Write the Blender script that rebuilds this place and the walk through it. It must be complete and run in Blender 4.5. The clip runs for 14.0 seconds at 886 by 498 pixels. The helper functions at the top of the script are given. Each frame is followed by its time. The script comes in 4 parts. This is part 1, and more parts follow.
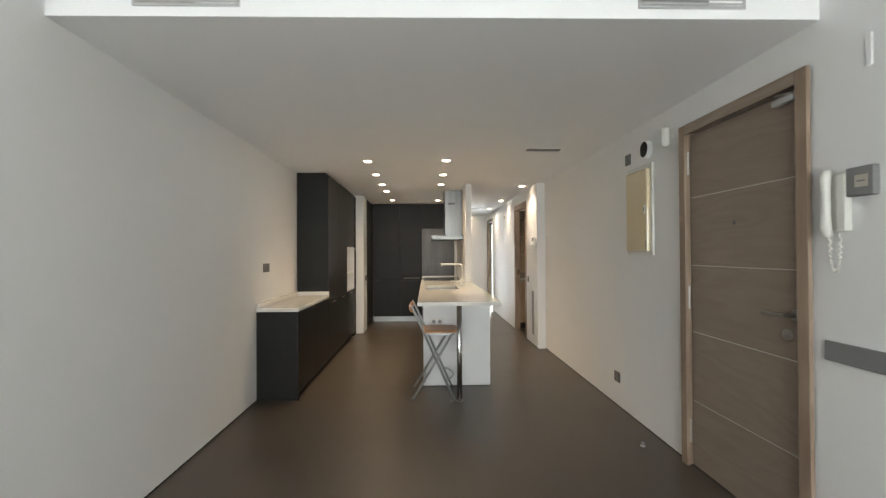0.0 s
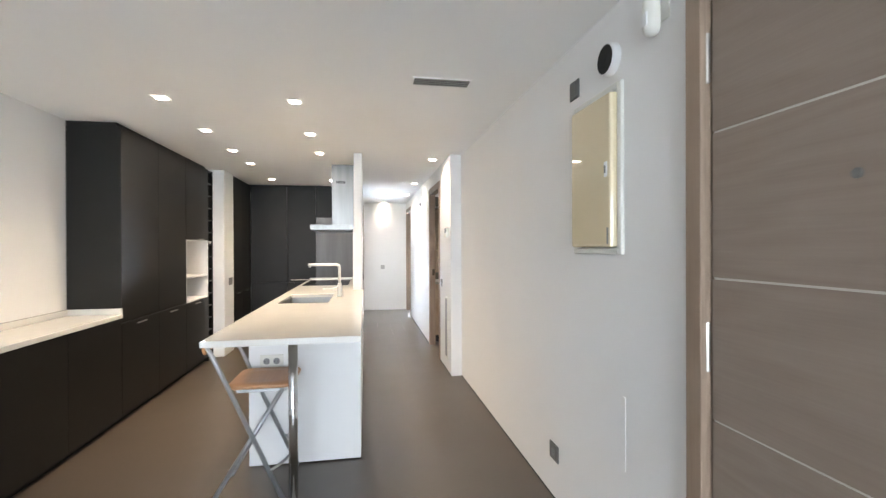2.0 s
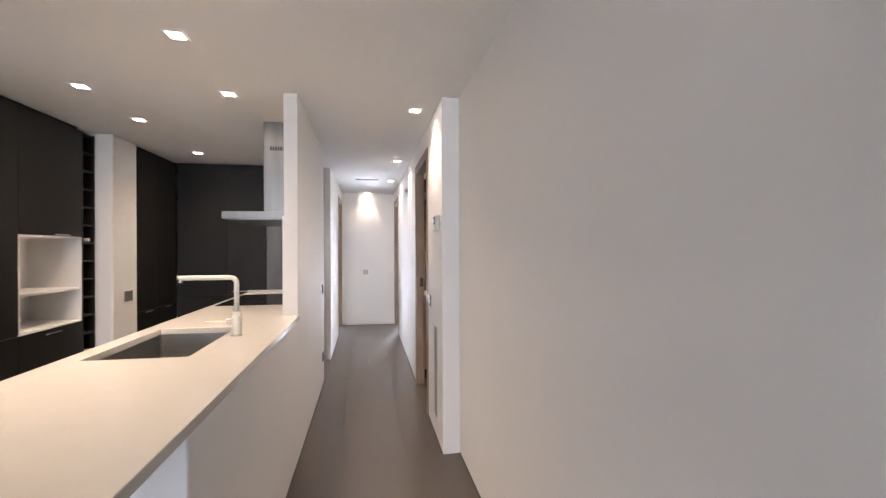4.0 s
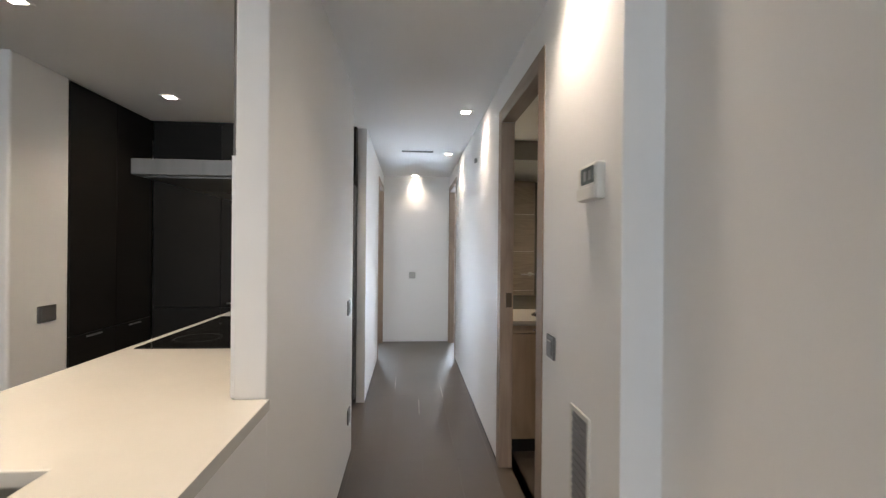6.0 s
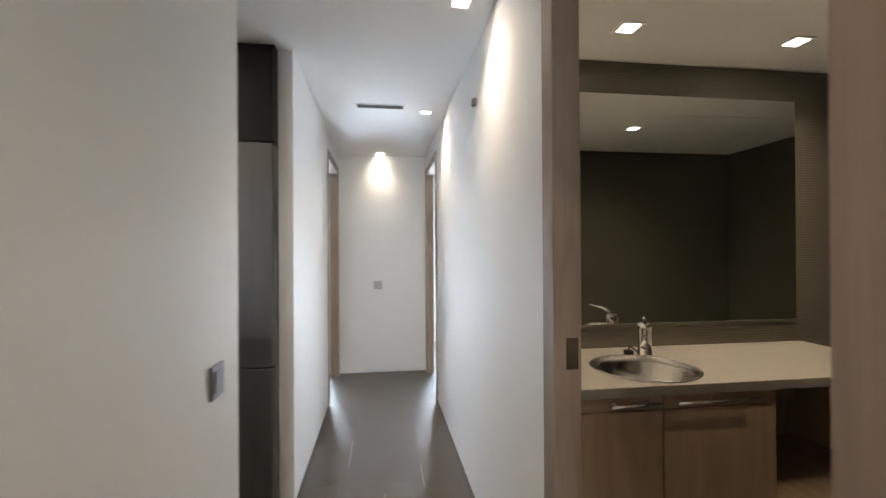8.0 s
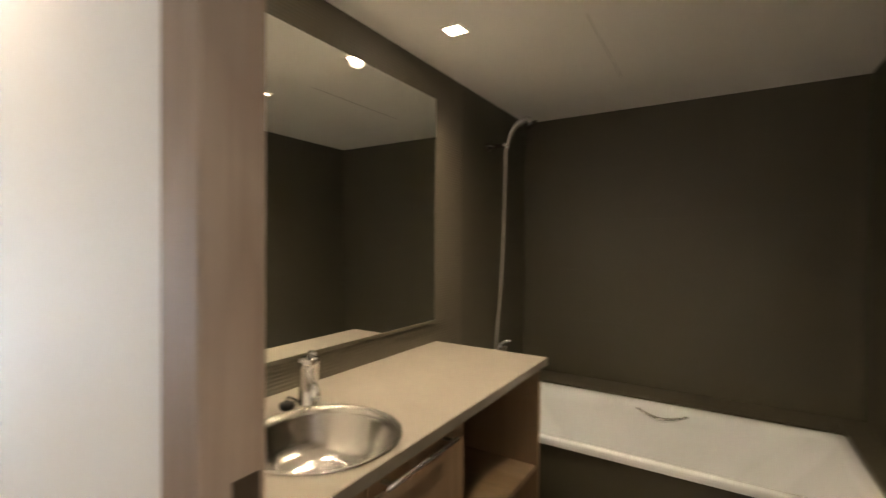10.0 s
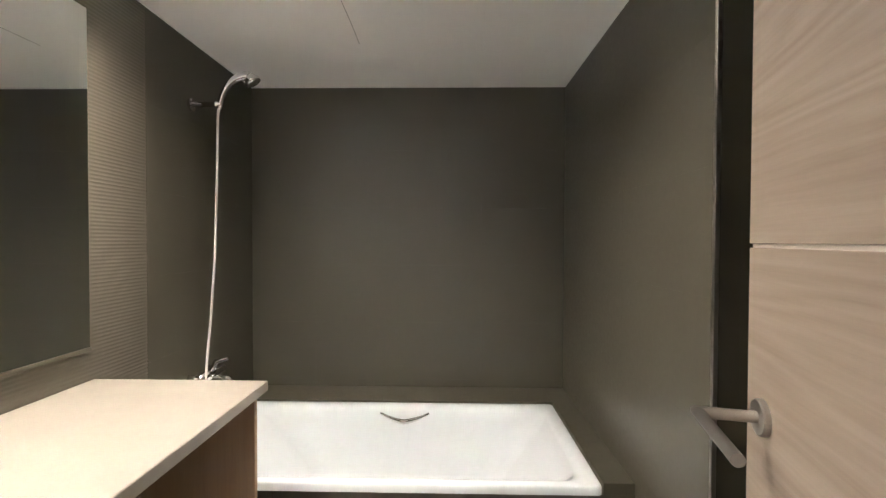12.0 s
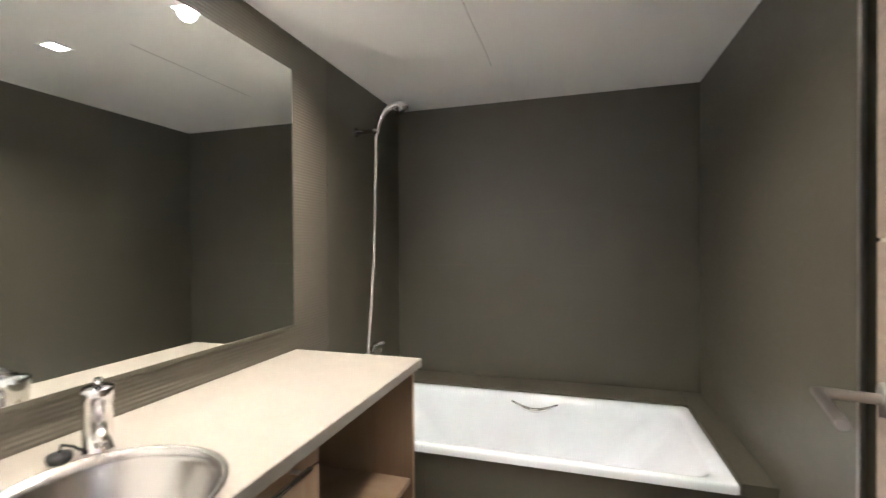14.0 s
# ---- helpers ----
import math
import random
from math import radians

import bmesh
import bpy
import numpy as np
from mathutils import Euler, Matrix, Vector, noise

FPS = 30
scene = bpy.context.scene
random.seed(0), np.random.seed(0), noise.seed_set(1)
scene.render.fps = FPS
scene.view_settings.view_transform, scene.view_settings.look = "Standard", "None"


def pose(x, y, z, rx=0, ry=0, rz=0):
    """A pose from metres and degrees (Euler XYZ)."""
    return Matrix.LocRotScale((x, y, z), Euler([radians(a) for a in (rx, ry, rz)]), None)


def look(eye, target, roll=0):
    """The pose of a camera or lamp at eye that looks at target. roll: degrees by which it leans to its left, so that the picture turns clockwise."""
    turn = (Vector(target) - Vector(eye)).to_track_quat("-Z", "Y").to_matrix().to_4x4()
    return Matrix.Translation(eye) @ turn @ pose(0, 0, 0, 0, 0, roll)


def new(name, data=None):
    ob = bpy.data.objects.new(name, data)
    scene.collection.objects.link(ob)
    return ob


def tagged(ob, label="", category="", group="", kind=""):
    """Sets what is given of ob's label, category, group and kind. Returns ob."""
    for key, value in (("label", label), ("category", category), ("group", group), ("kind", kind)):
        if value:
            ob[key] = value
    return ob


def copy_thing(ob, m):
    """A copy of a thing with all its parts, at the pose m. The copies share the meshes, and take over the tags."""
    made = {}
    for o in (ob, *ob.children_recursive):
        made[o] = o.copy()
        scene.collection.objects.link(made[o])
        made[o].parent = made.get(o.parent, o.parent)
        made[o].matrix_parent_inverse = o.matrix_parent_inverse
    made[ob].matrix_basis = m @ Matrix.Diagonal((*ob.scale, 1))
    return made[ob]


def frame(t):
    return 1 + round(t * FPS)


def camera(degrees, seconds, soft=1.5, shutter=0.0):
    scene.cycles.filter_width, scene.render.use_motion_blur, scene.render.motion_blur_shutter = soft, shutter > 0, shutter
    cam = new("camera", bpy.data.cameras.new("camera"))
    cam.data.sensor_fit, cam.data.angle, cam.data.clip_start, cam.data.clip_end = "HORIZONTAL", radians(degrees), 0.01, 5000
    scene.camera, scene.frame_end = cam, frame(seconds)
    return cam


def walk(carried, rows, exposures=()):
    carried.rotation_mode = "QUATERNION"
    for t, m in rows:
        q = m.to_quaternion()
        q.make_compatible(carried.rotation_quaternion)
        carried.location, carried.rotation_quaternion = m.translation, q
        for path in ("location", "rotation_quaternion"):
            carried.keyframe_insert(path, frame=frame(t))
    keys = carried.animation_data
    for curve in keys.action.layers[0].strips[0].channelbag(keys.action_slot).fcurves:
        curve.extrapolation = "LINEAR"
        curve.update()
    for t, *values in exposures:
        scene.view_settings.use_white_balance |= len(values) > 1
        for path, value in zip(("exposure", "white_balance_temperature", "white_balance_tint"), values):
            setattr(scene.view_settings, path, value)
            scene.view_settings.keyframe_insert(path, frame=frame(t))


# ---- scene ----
cam = camera(90.0, 14.0, soft=1.3, shutter=0.4)

PATH = [
    (0, (1.104, 0.16, 1.316), (1.18, 2.159, 1.335), -0.3),
    (0.5, (1.245, 0.548, 1.332), (1.327, 2.546, 1.344), -0.4),
    (1, (1.407, 0.956, 1.327), (1.576, 2.949, 1.342), -0.5),
    (1.5, (1.613, 1.347, 1.335), (1.915, 3.324, 1.336), -0.4),
    (2, (1.765, 1.728, 1.324), (2.111, 3.698, 1.317), -0.2),
    (2.5, (1.898, 2.126, 1.319), (2.256, 4.093, 1.309), -0.3),
    (3, (2.014, 2.552, 1.309), (2.372, 4.52, 1.314), -0.4),
    (3.5, (2.089, 2.995, 1.32), (2.443, 4.963, 1.312), -0.3),
    (4, (2.16, 3.411, 1.312), (2.497, 5.382, 1.311), -0.2),
    (4.2, (2.182, 3.612, 1.305), (2.508, 5.585, 1.307), -0.0),
    (6.3, (2.087, 5.331, 1.289), (2.204, 7.327, 1.283), 0.1),
    (6.5, (2.085, 5.478, 1.29), (2.184, 7.475, 1.282), -0.2),
    (7, (2.081, 5.857, 1.288), (2.155, 7.856, 1.281), -0.0),
    (7.2, (2.094, 5.994, 1.281), (2.155, 7.993, 1.276), -0.1),
    (9.3, (2.275, 7.146, 1.266), (3.369, 8.82, 1.25), -0.3),
    (9.5, (2.296, 7.18, 1.294), (3.527, 8.757, 1.262), -0.0),
    (10, (2.375, 7.23, 1.296), (4.066, 8.297, 1.27), 0.4),
    (10.5, (2.445, 7.238, 1.286), (4.357, 7.826, 1.262), 0.45),
    (11, (2.553, 7.263, 1.26), (4.535, 7.527, 1.228), 0.5),
    (11.5, (2.707, 7.232, 1.245), (4.704, 7.344, 1.216), 0.3),
    (12, (2.767, 7.258, 1.267), (4.766, 7.299, 1.232), 0.2),
    (12.5, (2.75, 7.268, 1.279), (4.749, 7.302, 1.24), 0.2),
    (13, (2.709, 7.228, 1.259), (4.707, 7.3, 1.235), -0.1),
    (13.5, (2.645, 7.205, 1.267), (4.621, 7.512, 1.242), -0.4),
    (14, (2.565, 7.264, 1.259), (4.478, 7.848, 1.239), -0.4),
]
EXPOSURES = [(0.0, 0.16, 7450, 13), (1.0, 0.66, 6950, 13), (1.5, 0.90, 6800, 14), (2.0, 1.03, 6600, 14), (3.0, 0.82, 6750, 19), (3.5, 0.62, 6800, 22), (4.2, 0.44, 6750, 23), (6.3, 0.05, 6450, 13), (7.2, 0.11, 6350, 11), (9.3, 0.20, 7450, 17), (10.0, 0.70, 7400, 15), (10.5, 1.70, 5950, 13), (11.0, 1.91, 5750, 15), (13.2, 1.95, 5700, 14), (14.0, 1.90, 5550, 15)]
walk(cam, [(t, look(eye, target, roll)) for t, eye, target, roll in PATH], EXPOSURES)

# ---- plan, metres ----
XL, XR, XC, XI = -0.42, 2.742, 2.632, 1.735   # living walls, corridor wall, partition face
XB = 2.70                                      # bathroom side of the corridor wall
YSTEP, YEND, YBULK = 6.2, 11.25, 1.975
ZC, ZL, ZB = 2.278, 2.72, 2.098                # ceilings: kitchen and corridor, living room, bathroom
BN, BE, BS = 8.349, 5.167, 6.655               # bathroom mirror wall, far wall, tub side wall

# ---- world and light ----
world = bpy.data.worlds.new("world")
scene.world = world
world.use_nodes = True
wn = world.node_tree
sky = wn.nodes.new("ShaderNodeTexSky")
sky.sky_type, sky.sun_disc = "NISHITA", False
sky.sun_elevation, sky.sun_rotation = radians(38), radians(200)
wn.links.new(sky.outputs[0], wn.nodes["Background"].inputs[0])
wn.nodes["Background"].inputs[1].default_value = 0.10


def lamp(name, kind, m, energy, colour, **more):
    data = bpy.data.lights.new(name, kind)
    data.energy, data.color = energy, colour
    if kind == "AREA":
        data.shape, data.size, data.size_y = "RECTANGLE", more["size"], more["size_y"]
    if kind == "SPOT":
        data.spot_size, data.spot_blend, data.shadow_soft_size = radians(more["cone"]), more["blend"], 0.03
    if kind == "SUN":
        data.angle = radians(more["angle"])
    ob = new(name, data)
    ob.matrix_world = m
    return ob


DAY = (0.77, 0.905, 1.0)
WARM = (1.0, 0.86, 0.68)
AMBER = (1.0, 0.815, 0.585)
HONEY = (1.0, 0.83, 0.61)
lamp("sun", "SUN", look((0, -8, 9), (0, 4, 0)), 0.8, (1.0, 0.96, 0.9), angle=12)
lamp("window_light_living", "AREA", look((1.15, -3.95, 1.25), (0.75, 0, 1.15)), 124, DAY, size=2.6, size_y=2.2)
lamp("window_light_bedroom", "AREA", look((0.93, 12.6, 0.52), (1.03, 11.0, 0.50)), 75, (0.60, 0.80, 1.0), size=0.9, size_y=0.75)
lamp("window_light_study", "AREA", look((3.52, 12.6, 0.52), (3.42, 11.0, 0.50)), 75, (0.60, 0.80, 1.0), size=0.9, size_y=0.75)

# ---- materials ----
def nodes_of(name):
    m = bpy.data.materials.new(name)
    m.use_nodes = True
    return m, m.node_tree, m.node_tree.nodes["Principled BSDF"]


def noise_node(nt, scale, stretch=(1, 1, 1), detail=4.0, placed=False):
    co = nt.nodes.new("ShaderNodeTexCoord")
    mp = nt.nodes.new("ShaderNodeMapping")
    mp.inputs["Scale"].default_value = stretch
    nz = nt.nodes.new("ShaderNodeTexNoise")
    nz.inputs["Scale"].default_value, nz.inputs["Detail"].default_value = scale, detail
    geo = nt.nodes.new("ShaderNodeNewGeometry")
    nt.links.new(geo.outputs["Position"] if placed else co.outputs["Object"], mp.inputs[0])
    nt.links.new(mp.outputs[0], nz.inputs["Vector"])
    return nz


def ramp(nt, src, c1, c2, lo=0.3, hi=0.7):
    r = nt.nodes.new("ShaderNodeValToRGB")
    r.color_ramp.elements[0].position, r.color_ramp.elements[1].position = lo, hi
    r.color_ramp.elements[0].color, r.color_ramp.elements[1].color = (*c1, 1), (*c2, 1)
    nt.links.new(src, r.inputs[0])
    return r


def surface(name, c1, c2, rough=0.5, metal=0.0, big=1.5, fine=60.0, bump=0.05, stretch=(1, 1, 1), spread=0.08, coat=0.0, spec=0.5, random_tone=0.0, placed=False):
    """A worn surface: broad blotches between two tones, fine grain in gloss and relief."""
    m, nt, b = nodes_of(name)
    n1, n2 = noise_node(nt, big, stretch, 4.0, placed), noise_node(nt, fine, stretch, 6.0, placed)
    col = ramp(nt, n1.outputs[0], c1, c2).outputs[0]
    if random_tone:
        info = nt.nodes.new("ShaderNodeObjectInfo")
        hsv = nt.nodes.new("ShaderNodeHueSaturation")
        mr = nt.nodes.new("ShaderNodeMapRange")
        mr.inputs[3].default_value, mr.inputs[4].default_value = 1 - random_tone, 1 + random_tone
        nt.links.new(info.outputs["Random"], mr.inputs[0])
        nt.links.new(mr.outputs[0], hsv.inputs["Value"])
        nt.links.new(col, hsv.inputs["Color"])
        col = hsv.outputs[0]
    nt.links.new(col, b.inputs["Base Color"])
    rr = nt.nodes.new("ShaderNodeMapRange")
    rr.inputs[3].default_value, rr.inputs[4].default_value = max(0.02, rough - spread), min(1, rough + spread)
    nt.links.new(n2.outputs[0], rr.inputs[0])
    nt.links.new(rr.outputs[0], b.inputs["Roughness"])
    b.inputs["Metallic"].default_value = metal
    b.inputs["Coat Weight"].default_value = coat
    b.inputs["Specular IOR Level"].default_value = spec
    bp = nt.nodes.new("ShaderNodeBump")
    bp.inputs["Strength"].default_value, bp.inputs["Distance"].default_value = bump, 0.002
    nt.links.new(n2.outputs[0], bp.inputs["Height"])
    nt.links.new(bp.outputs[0], b.inputs["Normal"])
    return m


def wood(name, c1, c2, axis=0, rough=0.55, rings=9.0, along=0.16, warp=0.35, contrast=0.5):
    """Veneer with the grain along one axis: long bent ovals of growth rings, a little different on each board, with fine pores."""
    m, nt, b = nodes_of(name)
    across = 2 if axis != 2 else 0
    st = [0.25, 0.25, 0.25]
    st[axis], st[across] = along, 1.0
    co = nt.nodes.new("ShaderNodeTexCoord")
    info = nt.nodes.new("ShaderNodeObjectInfo")
    jump = nt.nodes.new("ShaderNodeVectorMath")
    jump.operation = "SCALE"
    jump.inputs[0].default_value = (1.7, 2.3, 1.1)
    nt.links.new(info.outputs["Random"], jump.inputs["Scale"])
    add = nt.nodes.new("ShaderNodeVectorMath")
    nt.links.new(co.outputs["Object"], add.inputs[0])
    nt.links.new(jump.outputs[0], add.inputs[1])
    mp = nt.nodes.new("ShaderNodeMapping")
    mp.inputs["Scale"].default_value = st
    nt.links.new(add.outputs[0], mp.inputs[0])
    broad = nt.nodes.new("ShaderNodeTexNoise")
    broad.inputs["Scale"].default_value, broad.inputs["Detail"].default_value = 2.6, 3.2
    nt.links.new(mp.outputs[0], broad.inputs["Vector"])
    mul = nt.nodes.new("ShaderNodeMath")
    mul.operation = "MULTIPLY"
    mul.inputs[1].default_value = rings
    nt.links.new(broad.outputs[0], mul.inputs[0])
    saw = nt.nodes.new("ShaderNodeMath")
    saw.operation = "PINGPONG"
    saw.inputs[1].default_value = 1.0
    nt.links.new(mul.outputs[0], saw.inputs[0])
    st2 = [170.0, 170.0, 170.0]
    st2[axis] = 6.0
    pores = noise_node(nt, 1.0, st2, 3.0)
    st3 = [30.0, 30.0, 30.0]
    st3[axis] = 1.2
    streaks = noise_node(nt, 1.0, st3, 2.0)
    mix = nt.nodes.new("ShaderNodeMath")
    mix.operation = "MULTIPLY_ADD"
    mix.inputs[1].default_value = warp
    nt.links.new(saw.outputs[0], mix.inputs[0])
    both = nt.nodes.new("ShaderNodeMath")
    both.operation = "ADD"
    nt.links.new(pores.outputs[0], both.inputs[0])
    nt.links.new(streaks.outputs[0], both.inputs[1])
    half = nt.nodes.new("ShaderNodeMath")
    half.operation = "MULTIPLY"
    half.inputs[1].default_value = 0.4
    nt.links.new(both.outputs[0], half.inputs[0])
    nt.links.new(half.outputs[0], mix.inputs[2])
    mid = 0.4 + warp / 2
    col = ramp(nt, mix.outputs[0], c1, c2, mid - contrast / 2, mid + contrast / 2)
    nt.links.new(col.outputs[0], b.inputs["Base Color"])
    b.inputs["Roughness"].default_value = rough
    bp = nt.nodes.new("ShaderNodeBump")
    bp.inputs["Strength"].default_value, bp.inputs["Distance"].default_value = 0.10, 0.001
    nt.links.new(mix.outputs[0], bp.inputs["Height"])
    nt.links.new(bp.outputs[0], b.inputs["Normal"])
    return m


def emitter(name, colour, strength):
    m, nt, b = nodes_of(name)
    b.inputs["Base Color"].default_value = (0.8, 0.8, 0.8, 1)
    b.inputs["Emission Color"].default_value = (*colour, 1)
    b.inputs["Emission Strength"].default_value = strength
    return m


PAINT = surface("white_wall_paint", (0.76, 0.755, 0.745), (0.80, 0.795, 0.785), 0.6, big=0.8, fine=140, bump=0.10)
CEIL = surface("ceiling_paint", (0.88, 0.88, 0.875), (0.91, 0.91, 0.905), 0.8, big=0.7, fine=110, bump=0.06)
FLOOR = surface("brown_grey_porcelain", (0.062, 0.0475, 0.0355), (0.074, 0.058, 0.0443), 0.38, big=1.4, fine=2.5, bump=0.0, spread=0.03, spec=0.75, placed=True)
TGROUT = surface("taupe_grout", (0.076, 0.0715, 0.0525), (0.086, 0.082, 0.060), 0.45)
FRIDGE = surface("dull_steel", (0.15, 0.15, 0.155), (0.18, 0.18, 0.185), 0.55, metal=1.0, fine=40, bump=0.03, stretch=(12, 12, 1))
PLATEM = surface("bronze_grey_plate", (0.15, 0.147, 0.142), (0.18, 0.176, 0.17), 0.36, metal=0.4, fine=200, bump=0.02)
GROUT = surface("dark_grout", (0.060, 0.046, 0.035), (0.072, 0.057, 0.044), 0.5)
CHAR = surface("charcoal_laminate", (0.0105, 0.0096, 0.0084), (0.0132, 0.0121, 0.0106), 0.42, big=3, fine=220, bump=0.02, spread=0.05, spec=0.25)
# near-black; also stands in for the shade in holes, slots and joints
DARK = surface("black_and_gap_shade", (0.010, 0.010, 0.010), (0.014, 0.014, 0.014), 0.7)
STONE = surface("cream_composite_stone", (0.635, 0.622, 0.585), (0.655, 0.642, 0.605), 0.11, big=9, fine=300, bump=0.004, spread=0.03)
WHITE = surface("white_laminate", (0.74, 0.74, 0.74), (0.77, 0.77, 0.77), 0.4, fine=200, bump=0.02)
CREAM = surface("cream_lacquer", (0.73, 0.62, 0.42), (0.75, 0.64, 0.44), 0.035, fine=100, bump=0.0, spread=0.01, coat=0.2)
PLASTIC = surface("off_white_plastic", (0.66, 0.65, 0.60), (0.69, 0.68, 0.63), 0.35, fine=200, bump=0.01)
SILVERP = surface("silver_plate", (0.40, 0.395, 0.385), (0.44, 0.435, 0.425), 0.4, fine=150, bump=0.02)
GREYP = surface("grey_plastic", (0.19, 0.19, 0.19), (0.22, 0.22, 0.22), 0.4, fine=200, bump=0.02)
HOODM = surface("hood_steel", (0.16, 0.16, 0.155), (0.20, 0.20, 0.195), 0.34, metal=1.0, fine=40, bump=0.03, stretch=(12, 12, 1))
HOSEM = surface("silver_hose", (0.50, 0.49, 0.46), (0.54, 0.53, 0.50), 0.32, fine=200, bump=0.0)
STEEL = surface("brushed_steel", (0.36, 0.36, 0.355), (0.42, 0.42, 0.41), 0.34, metal=1.0, fine=40, bump=0.04, stretch=(1, 1, 12))
SINKM = surface("basin_steel", (0.58, 0.565, 0.54), (0.63, 0.615, 0.59), 0.19, metal=1.0, fine=60, bump=0.0, spread=0.02)
_t = SINKM.node_tree.nodes.new("ShaderNodeTangent")
_t.direction_type, _t.axis = "RADIAL", "Z"
SINKM.node_tree.links.new(_t.outputs[0], SINKM.node_tree.nodes["Principled BSDF"].inputs["Tangent"])
SINKM.node_tree.nodes["Principled BSDF"].inputs["Anisotropic"].default_value = 0.85
CHROME = surface("chrome", (0.74, 0.74, 0.74), (0.78, 0.78, 0.78), 0.09, metal=1.0, fine=30, bump=0.0, spread=0.03)
SATIN = surface("satin_nickel", (0.46, 0.44, 0.41), (0.52, 0.50, 0.47), 0.32, metal=1.0, fine=90, bump=0.02)
BRONZE = surface("brown_bronze", (0.10, 0.075, 0.05), (0.13, 0.10, 0.07), 0.4, metal=0.7, fine=120, bump=0.01)
GLASSB = surface("black_ceramic_glass", (0.008, 0.008, 0.008), (0.011, 0.011, 0.011), 0.06, fine=50, bump=0.0, spread=0.02)
SCREEN = surface("grey_display", (0.11, 0.13, 0.125), (0.13, 0.15, 0.145), 0.2, fine=50, bump=0.0)
ENAMEL = surface("white_bath_enamel", (0.69, 0.735, 0.77), (0.71, 0.755, 0.79), 0.045, fine=20, bump=0.0, spread=0.01, coat=0.6)
OAK = wood("grey_washed_oak", (0.235, 0.178, 0.138), (0.335, 0.265, 0.212), axis=1, rings=30)
OAKD = wood("pale_oak_door", (0.215, 0.172, 0.131), (0.305, 0.255, 0.204), axis=0, rings=70, along=0.11, warp=0.20, contrast=0.46)
OAKV = wood("oak_frame", (0.25, 0.175, 0.125), (0.34, 0.25, 0.185), axis=2, rings=24)
VAN = wood("beige_vanity_oak", (0.28, 0.195, 0.125), (0.36, 0.26, 0.175), axis=2, rings=26)
VTOP = surface("sand_vanity_top", (0.245, 0.227, 0.193), (0.263, 0.244, 0.208), 0.42, big=14, fine=260, bump=0.02)
BEECH = wood("orange_beech", (0.40, 0.19, 0.085), (0.52, 0.27, 0.13), axis=1, rough=0.35, rings=20)
TILE = surface("taupe_porcelain_tile", (0.079, 0.0745, 0.0545), (0.090, 0.0855, 0.0630), 0.38, big=2.0, fine=60, bump=0.02, spread=0.07, placed=True)
TILER = surface("ribbed_taupe_tile", (0.110, 0.100, 0.077), (0.124, 0.113, 0.088), 0.42, big=2.0, fine=90, bump=0.03, placed=True)
PALE = surface("pale_inlay", (0.50, 0.46, 0.40), (0.55, 0.51, 0.45), 0.4, fine=100, bump=0.01)
MIRROR, _nt, _b = nodes_of("mirror_silver")
_b.inputs["Base Color"].default_value, _b.inputs["Metallic"].default_value, _b.inputs["Roughness"].default_value = (0.90, 0.92, 0.90, 1), 1.0, 0.01
GLASS, _nt, _b = nodes_of("window_glass")
_b.inputs["Transmission Weight"].default_value, _b.inputs["Roughness"].default_value, _b.inputs["IOR"].default_value = 1.0, 0.0, 1.1
LENS = emitter("lamp_lens", (1.0, 0.88, 0.70), 50.0)
LENSB = emitter("bath_lamp_lens", (1.0, 0.86, 0.66), 28.0)
SKYCARD = emitter("overcast_distance", (0.80, 0.91, 1.0), 5.0)

# ---- mesh helpers ----
ORIGIN = {}


def thing(name, origin, label, category, group="", kind="", turn=0.0):
    ob = new(name)
    m = pose(*origin, 0, 0, turn)
    ob.matrix_world = m
    ob.empty_display_size = 0.1
    ORIGIN[ob.name] = m
    return tagged(ob, label, category, group, kind)


def mesh_object(name, bm, material, smooth=False):
    me = bpy.data.meshes.new(name)
    bmesh.ops.recalc_face_normals(bm, faces=bm.faces[:])
    bm.to_mesh(me)
    bm.free()
    for m in material if isinstance(material, (list, tuple)) else [material]:
        me.materials.append(m)
    for p in me.polygons:
        p.use_smooth = smooth
    return new(name, me)


def part(name, bm, material, parent, label="", local=False, smooth=False):
    """One mesh under a thing or a part; bm is in world places unless local."""
    top = parent
    while top.parent:
        top = top.parent
    if not local:
        bm.transform(ORIGIN.get(top.name, Matrix()).inverted())
    ob = mesh_object(name, bm, material, smooth)
    ob.parent = parent
    return tagged(ob, label)


def structure(name, bm, material, label, category=""):
    return tagged(mesh_object(name, bm, material), label, category or name.split("_")[0], kind="structure")


def box(x0, y0, z0, x1, y1, z1, bevel=0.0, bm=None, seg=2):
    own = bmesh.new()
    bmesh.ops.create_cube(own, size=1)
    for v in own.verts:
        v.co = ((x0 + x1) / 2 + v.co.x * (x1 - x0), (y0 + y1) / 2 + v.co.y * (y1 - y0), (z0 + z1) / 2 + v.co.z * (z1 - z0))
    if bevel:
        bmesh.ops.bevel(own, geom=own.edges[:], offset=bevel, segments=seg, affect="EDGES", profile=0.5)
    return merge(bm, own)


def merge(bm, own):
    if bm is None:
        return own
    me = bpy.data.meshes.new("scratch")
    own.to_mesh(me)
    own.free()
    bm.from_mesh(me)
    bpy.data.meshes.remove(me)
    return bm


def boxes(*dims, bevel=0.0):
    bm = bmesh.new()
    for d in dims:
        box(*d, bevel=bevel, bm=bm)
    return bm


